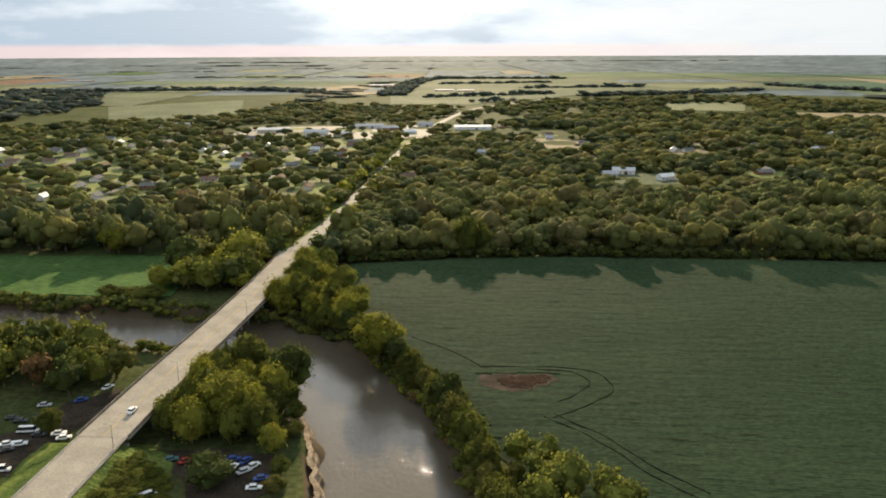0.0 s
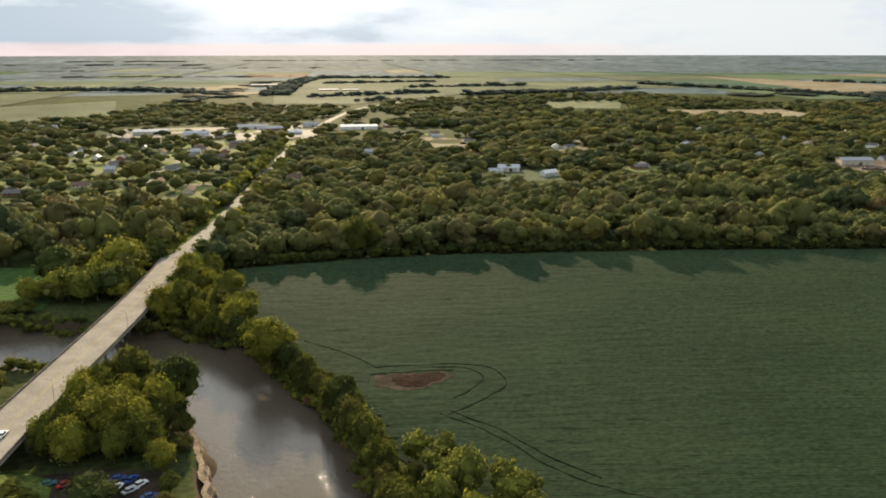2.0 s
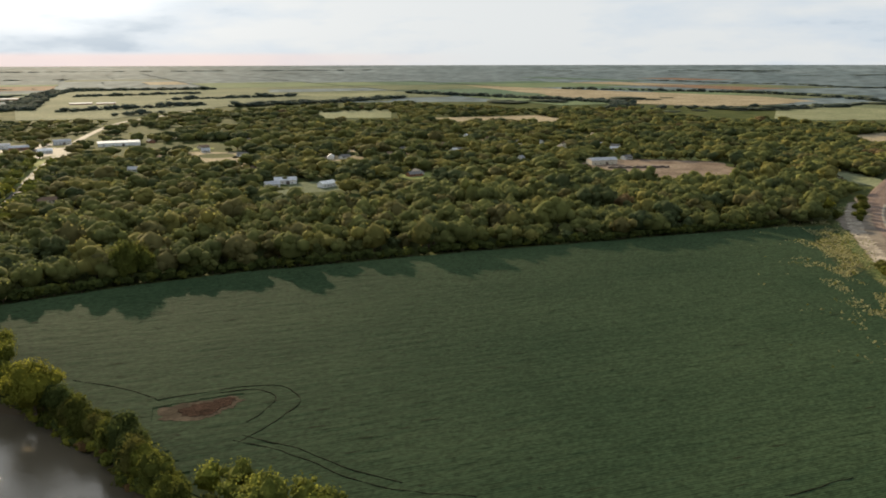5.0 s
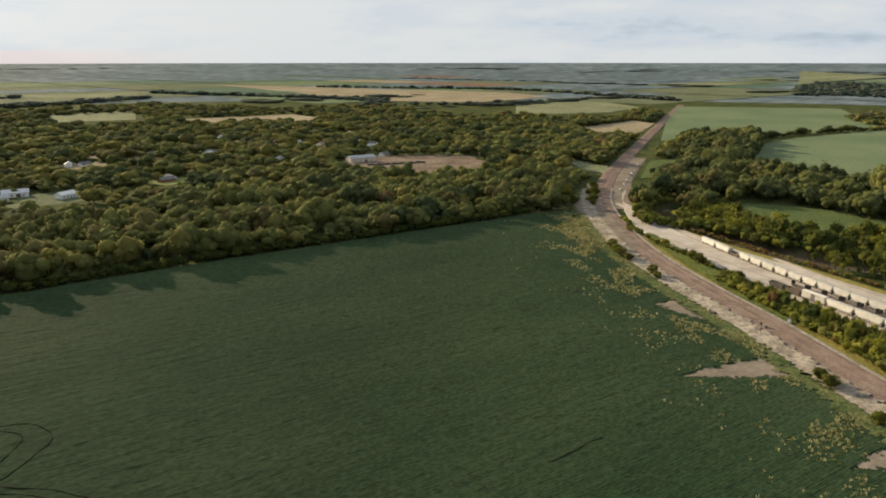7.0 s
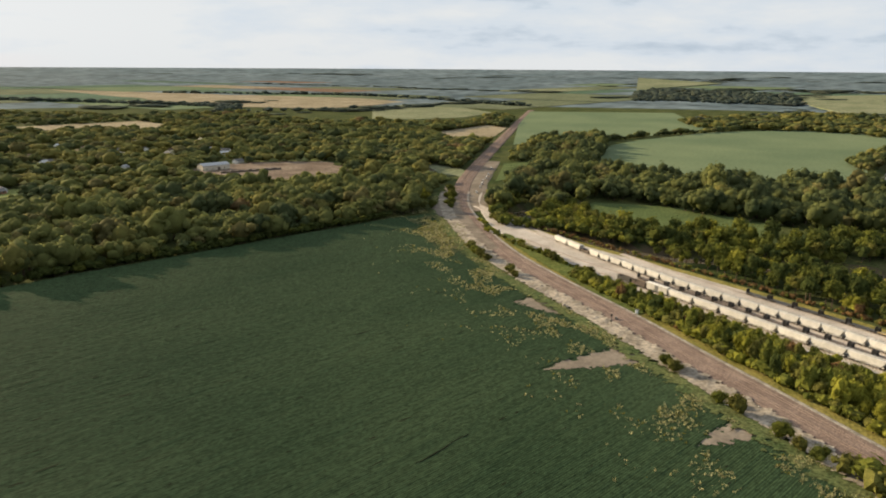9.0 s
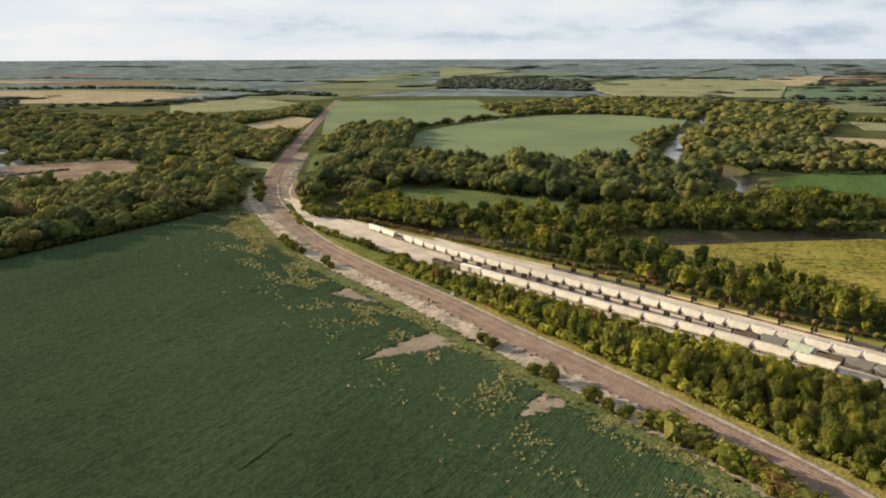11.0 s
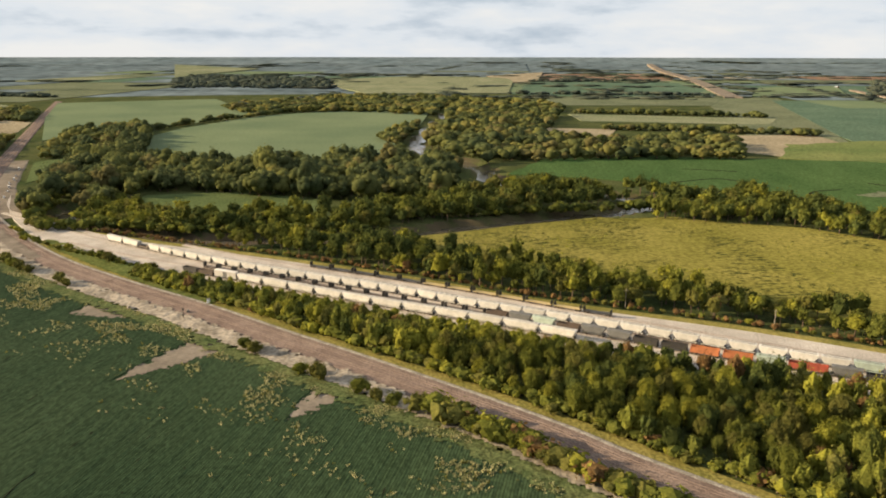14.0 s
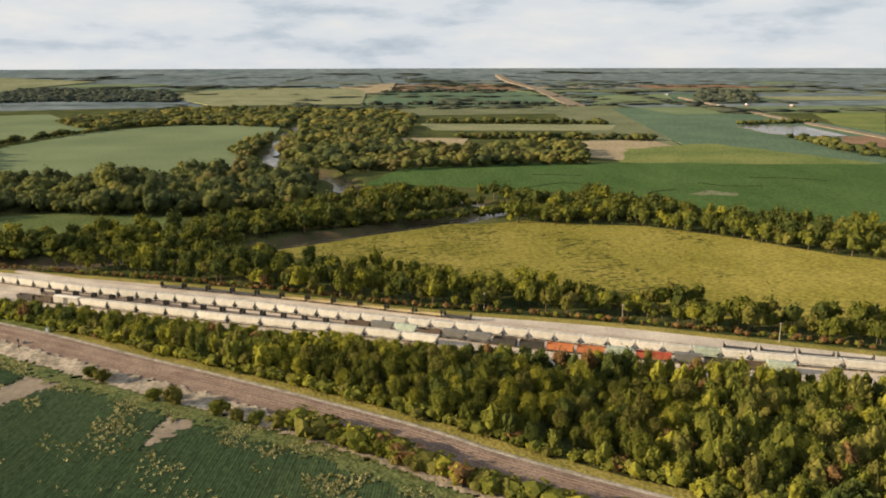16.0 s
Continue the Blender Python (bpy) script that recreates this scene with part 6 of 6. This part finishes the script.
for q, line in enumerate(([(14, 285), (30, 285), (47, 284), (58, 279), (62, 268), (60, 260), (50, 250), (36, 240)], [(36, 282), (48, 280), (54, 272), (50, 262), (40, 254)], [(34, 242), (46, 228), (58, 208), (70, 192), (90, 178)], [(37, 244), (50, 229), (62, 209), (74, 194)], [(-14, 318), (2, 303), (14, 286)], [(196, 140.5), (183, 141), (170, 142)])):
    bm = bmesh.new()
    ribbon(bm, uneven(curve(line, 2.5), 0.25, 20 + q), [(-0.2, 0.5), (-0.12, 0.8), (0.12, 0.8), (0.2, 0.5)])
    tagged(part("wheel_track", bm, M_SOIL_SHADE), "dark tractor wheel track through the crop", "wheel track", "wheel tracks", "structure")
rng = np.random.default_rng(77)
def tuft(seed):
    """A few dry stalks, splayed, each a narrow folded blade."""
    g = np.random.default_rng(seed)
    v, q = [], []
    for k in range(9):
        a, r, h = g.uniform(0, math.tau), g.uniform(0, 0.45), g.uniform(0.5, 1.0)
        x, y, dx, dy, w = r * math.cos(a), r * math.sin(a), g.normal(0, 0.2), g.normal(0, 0.2), g.uniform(0.03, 0.08)
        b = a + 1.2
        v += [(x - w * math.cos(b), y - w * math.sin(b), 0), (x + w * math.cos(b), y + w * math.sin(b), 0), (x + dx + w * 1.5 * math.cos(b), y + dy + w * 1.5 * math.sin(b), h), (x + dx - w * 1.5 * math.cos(b), y + dy - w * 1.5 * math.sin(b), h * 0.93)]
        q.append([4 * k, 4 * k + 1, 4 * k + 2, 4 * k + 3])
    return np.array(v, float), np.zeros((0, 3), int), np.array(q)


T_TUFT = [tuft(300 + s) for s in range(8)]
pts, hs, ws, ks = [], [], [], []
for k in range(30000):
    x, y, turn, total = along(NEAR_RAIL, rng.uniform(0, 720))
    d = 26 + abs(rng.normal(0, 21)) + 6 * noise.noise((x * 0.03, y * 0.03, 2))
    a = math.radians(turn + 90)
    if noise.noise((x * 0.06, y * 0.06, d * 0.09)) > 0.02 + 0.22 * rng.random() and not any(inside(np.array([x + d * math.cos(a)]), np.array([y + d * math.sin(a)]), q)[0] for q in DIRT[:5]):
        pts.append((x + d * math.cos(a), y + d * math.sin(a)))
        s = rng.uniform(0.5, 1.5)
        hs.append(1.2 * s)
        ws.append(1.0 * s)
        ks.append(rng.choice((6, 6, 6, 6, 6, 3)))
for x, y in fill(DIRT[5], 1.7, 0.7, seed=59):
    if noise.noise((x * 0.09, y * 0.09, 3.0)) > -0.25:
        s = rng.uniform(0.6, 1.6)
        pts.append((x, y))
        hs.append(1.3 * s)
        ws.append(1.1 * s)
        ks.append(rng.choice((6, 6, 6, 3, 1)))
me = scatter("weeds", pts, hs, ws, T_TUFT, ks, "tall dry yellow weeds along the field edge", "weeds", trunks=False)
me.data.materials[6] = M_STRAW

# ---- town ----
sheet("town_lawn", [(-700, 590), (-92, 575), (-62, 900), (-38, 1130), (-330, 1110), (-700, 1250)], 0.1, M_LAWN, "mown grass between the houses of the town", "lawn", step=40)
sheet("town_paving", MALL, 0.12, M_ROAD, "pale paved lots along the main street", "paving", step=40)
sheet("house_lawn", CLEAR[0], 0.1, M_HAZEL, "lawn clearing round the houses in the wood", "lawn", wobble=2)
sheet("bare_clearing", CLEAR[2], 0.1, M_TAN, "dry tan clearing in the wood", "clearing", wobble=3)
sheet("bare_clearing", CLEAR[5], 0.1, M_TAN, "dry tan clearing in the wood", "clearing", wobble=3)
for c in (CLEAR[4], CLEAR[6]):
    sheet("house_lawn", c, 0.1, M_LAWN, "lawn clearing round the houses in the wood", "lawn", wobble=2)
for poly in ([(-420, 1000), (-300, 985), (-290, 1040), (-410, 1060)], [(-250, 660), (-190, 655), (-190, 700), (-245, 705)], [(-560, 985), (-480, 985), (-480, 1040), (-560, 1040)], [(-160, 655), (-120, 650), (-118, 690), (-158, 690)]):
    sheet("yard_lawn", poly, 0.16, M_PALE, "sunlit dry lawn between the houses", "lawn", wobble=2)
for x, y, _ in FARMS:
    k = RNG.uniform(0.8, 2.0)
    sheet("farm_lawn", [(x - 13 * k, y - 14 * k), (x + 13 * k, y - 15), (x + 15, y + 9), (x - 12 * k, y + 10)], 0.1, M_LAWN if RNG.random() < 0.6 else M_TAN, "grassy house clearing in the woods", "lawn", wobble=2)
for y in (590, 650, 740, 830, 925, 1020, 1105):
    bm = bmesh.new()
    ribbon(bm, curve([(-690, y + 20), (-400, y + 8), (-85, y)], 40), [(-3, 0.1), (-2.6, 0.2), (2.6, 0.2), (3, 0.1)])
    tagged(part("street", bm, M_ROAD), "narrow grey town street", "street", kind="structure")
for x in (-180, -300, -430, -560):
    bm = bmesh.new()
    ribbon(bm, curve([(x, 595), (x + 10, 850), (x + 20, 1250)], 40), [(-3, 0.12), (-2.6, 0.24), (2.6, 0.24), (3, 0.12)])
    tagged(part("street", bm, M_ROAD), "narrow grey town street", "street", kind="structure")
R_GREY, R_BROWN, R_PALE, R_WHITE = (mat("roof " + n, tuple(v * 0.8 for v in c), c, 0.3, 2.0, each=0.2, rough=0.9 if "shingle" in n else 0.72) for n, c in (("grey shingle", (0.16, 0.155, 0.15)), ("brown shingle", (0.17, 0.12, 0.09)), ("pale metal", (0.42, 0.43, 0.45)), ("white metal", (0.75, 0.75, 0.74))))
W_WHITE, W_CREAM, W_BRICK = (mat("wall " + n, tuple(v * 0.85 for v in c), c, 0.3, 2.0, each=0.15) for n, c in (("white boards", (0.72, 0.72, 0.69)), ("cream boards", (0.55, 0.5, 0.4)), ("brick", (0.3, 0.15, 0.1))))


def building(name, w, d, h, rise, wall, roof, label, category):
    """A gabled building with eaves, a door and windows."""
    ob = tagged(new(name), label, category, "town buildings")
    bm = bmesh.new()
    box(bm, w, d, h, 0, 0, -0.2)
    v = [bm.verts.new(p) for p in ((-w / 2, -d / 2, h - 0.2), (-w / 2, d / 2, h - 0.2), (-w / 2, 0, h + rise - 0.3), (w / 2, -d / 2, h - 0.2), (w / 2, d / 2, h - 0.2), (w / 2, 0, h + rise - 0.3))]
    bm.faces.new((v[0], v[2], v[1]))
    bm.faces.new((v[3], v[4], v[5]))
    part("wall", bm, wall, ob)
    bm = bmesh.new()
    e = 0.5
    a = [bm.verts.new((x, y, z)) for x in (-w / 2 - e, w / 2 + e) for y, z in ((-d / 2 - e, h - 0.4), (0, h + rise), (d / 2 + e, h - 0.4), (d / 2 + e, h - 0.6), (0, h + rise - 0.2), (-d / 2 - e, h - 0.6))]
    for i in range(6):
        j = (i + 1) % 6
        bm.faces.new((a[i], a[j], a[6 + j], a[6 + i]))
    bm.faces.new(a[:6][::-1])
    bm.faces.new(a[6:])
    bmesh.ops.recalc_face_normals(bm, faces=bm.faces)
    part("roof", bm, roof, ob)
    bm = bmesh.new()
    box(bm, 1.0 if w < 20 else 3.5, 0.1, 2.1 if w < 20 else 3.2, w * 0.1, -d / 2 - 0.02, 0)
    part("door", bm, P_BROWN, ob)
    for x in (-0.36, -0.14, 0.3):
        for s in (-1, 1):
            bm = bmesh.new()
            box(bm, 1.3, 0.1, 1.2, x * w, s * (d / 2 + 0.02), 1.0)
            part("window", bm, M_GLASS, ob)
    return ob


MODELS = [building("house", 13, 8.5, 3.0, 2.4, W_WHITE, R_GREY, "white single-storey house with a grey shingle roof", "house"), building("house", 15, 9, 3.0, 2.2, W_CREAM, R_BROWN, "cream single-storey house with a brown roof", "house"),
          building("house", 11, 8, 3.2, 2.6, W_WHITE, R_PALE, "small white house with a pale metal roof", "house"), building("house", 16, 9, 3.0, 2.0, W_BRICK, R_GREY, "long brick house with a grey roof", "house")]
first = [True] * 4
for x, y, turn in HOMES:
    k = int(RNG.choice(4, p=(0.3, 0.25, 0.25, 0.2)))
    m = pose(x, y, 0.1, 0, 0, turn)
    if first[k]:
        MODELS[k].matrix_basis = m
        first[k] = False
    else:
        copy_thing(MODELS[k], m)
for x, y, w, d, h, turn, wall, roof, word in ((47, 1258, 58, 20, 5, 0, W_WHITE, R_WHITE, "long white metal warehouse on the main street"), (-262, 1222, 50, 18, 5, 3, W_CREAM, R_WHITE, "wide pale store with a white roof"), (-192, 1190, 36, 15, 5, -4, W_WHITE, R_PALE, "pale metal workshop in the town"),
                                              (-120, 1285, 46, 16, 5, 2, W_WHITE, R_PALE, "long blue-grey store behind the main street"), (-84, 1250, 26, 14, 4.5, 5, W_BRICK, R_PALE, "brick shop with a pale roof"), (-50, 1195, 18, 12, 4, 12, W_WHITE, R_WHITE, "small white filling station shop"),
                                              (-150, 1160, 24, 12, 4.5, 0, W_CREAM, R_WHITE, "cream shop with a white roof"), (-30, 1315, 24, 14, 5, 8, W_WHITE, R_PALE, "pale shop by the highway"), (-272, 1110, 30, 14, 4, 0, W_CREAM, R_GREY, "grey-roofed hall in the town"),
                                              (182, 785, 22, 14, 4.5, -12, W_WHITE, R_PALE, "white farmhouse with a pale roof in the wood"), (214, 746, 17, 9, 4, 25, W_WHITE, R_WHITE, "white-roofed barn in a clearing"), (164, 765, 14, 9, 4, 0, W_WHITE, R_PALE, "white shed beside the farmhouse"),
                                              (562, 772, 34, 14, 6, -8, W_CREAM, R_PALE, "grey metal shed beside the earth yard"), (-366, 640, 26, 12, 4.5, 75, W_BRICK, R_PALE, "red and white brick building at the town's edge"), (-440, 1320, 30, 14, 5, 0, W_WHITE, R_PALE, "blue-grey metal building beyond the houses")):
    building("warehouse" if w > 30 else "shop", w, d, h, 2.2, wall, roof, word, "building").matrix_basis = pose(x, y, 0.1, 0, 0, turn)
for x, y, w in ((2157, -974, 18), (2205, -1080, 14), (2131, -1176, 16), (2954, -1129, 24), (-222, 2897, 90), (4, 2501, 60), (70, 2480, 50), (-1583, 3481, 120)):
    ob = building("farm_building", w, w * 0.4 if w < 50 else 22, 4, 2.5, W_BRICK, R_PALE, "distant brick farm building with a pale roof", "building")
    ob.matrix_basis = Matrix.Translation(lift(x, y, 0.5)) @ Matrix.Scale(float(bend(np.array(math.hypot(x, y)))) / math.hypot(x, y), 4)
bm = bmesh.new()
for i in range(24):
    box(bm, 3.2, 3.5, 2.2 + 0.5 * math.sin(i * 1.9), 546 + i * 2.9, 736 - i * 0.95, 0.2, -0.3, top=0.9)
tagged(part("stacked_timber", bm, P_BROWN), "long row of dark stacked sleepers in the earth yard", "timber stack")
sheet("yard_lawn", [(705, 732), (740, 760), (690, 800), (640, 795)], 0.35, M_LAWN, "mown grass beside the earth yard", "lawn", wobble=3)
for poly in ([(-310, 1130), (-230, 1135), (-235, 1175), (-300, 1170)], [(-170, 1225), (-110, 1225), (-115, 1262), (-165, 1260)], [(-290, 1255), (-215, 1258), (-215, 1290), (-285, 1290)], [(-90, 1150), (-62, 1150), (-60, 1180), (-88, 1182)]):
    sheet("yard_lawn", poly, 0.2, M_LAWN, "sunlit grass between the stores", "lawn", wobble=3)
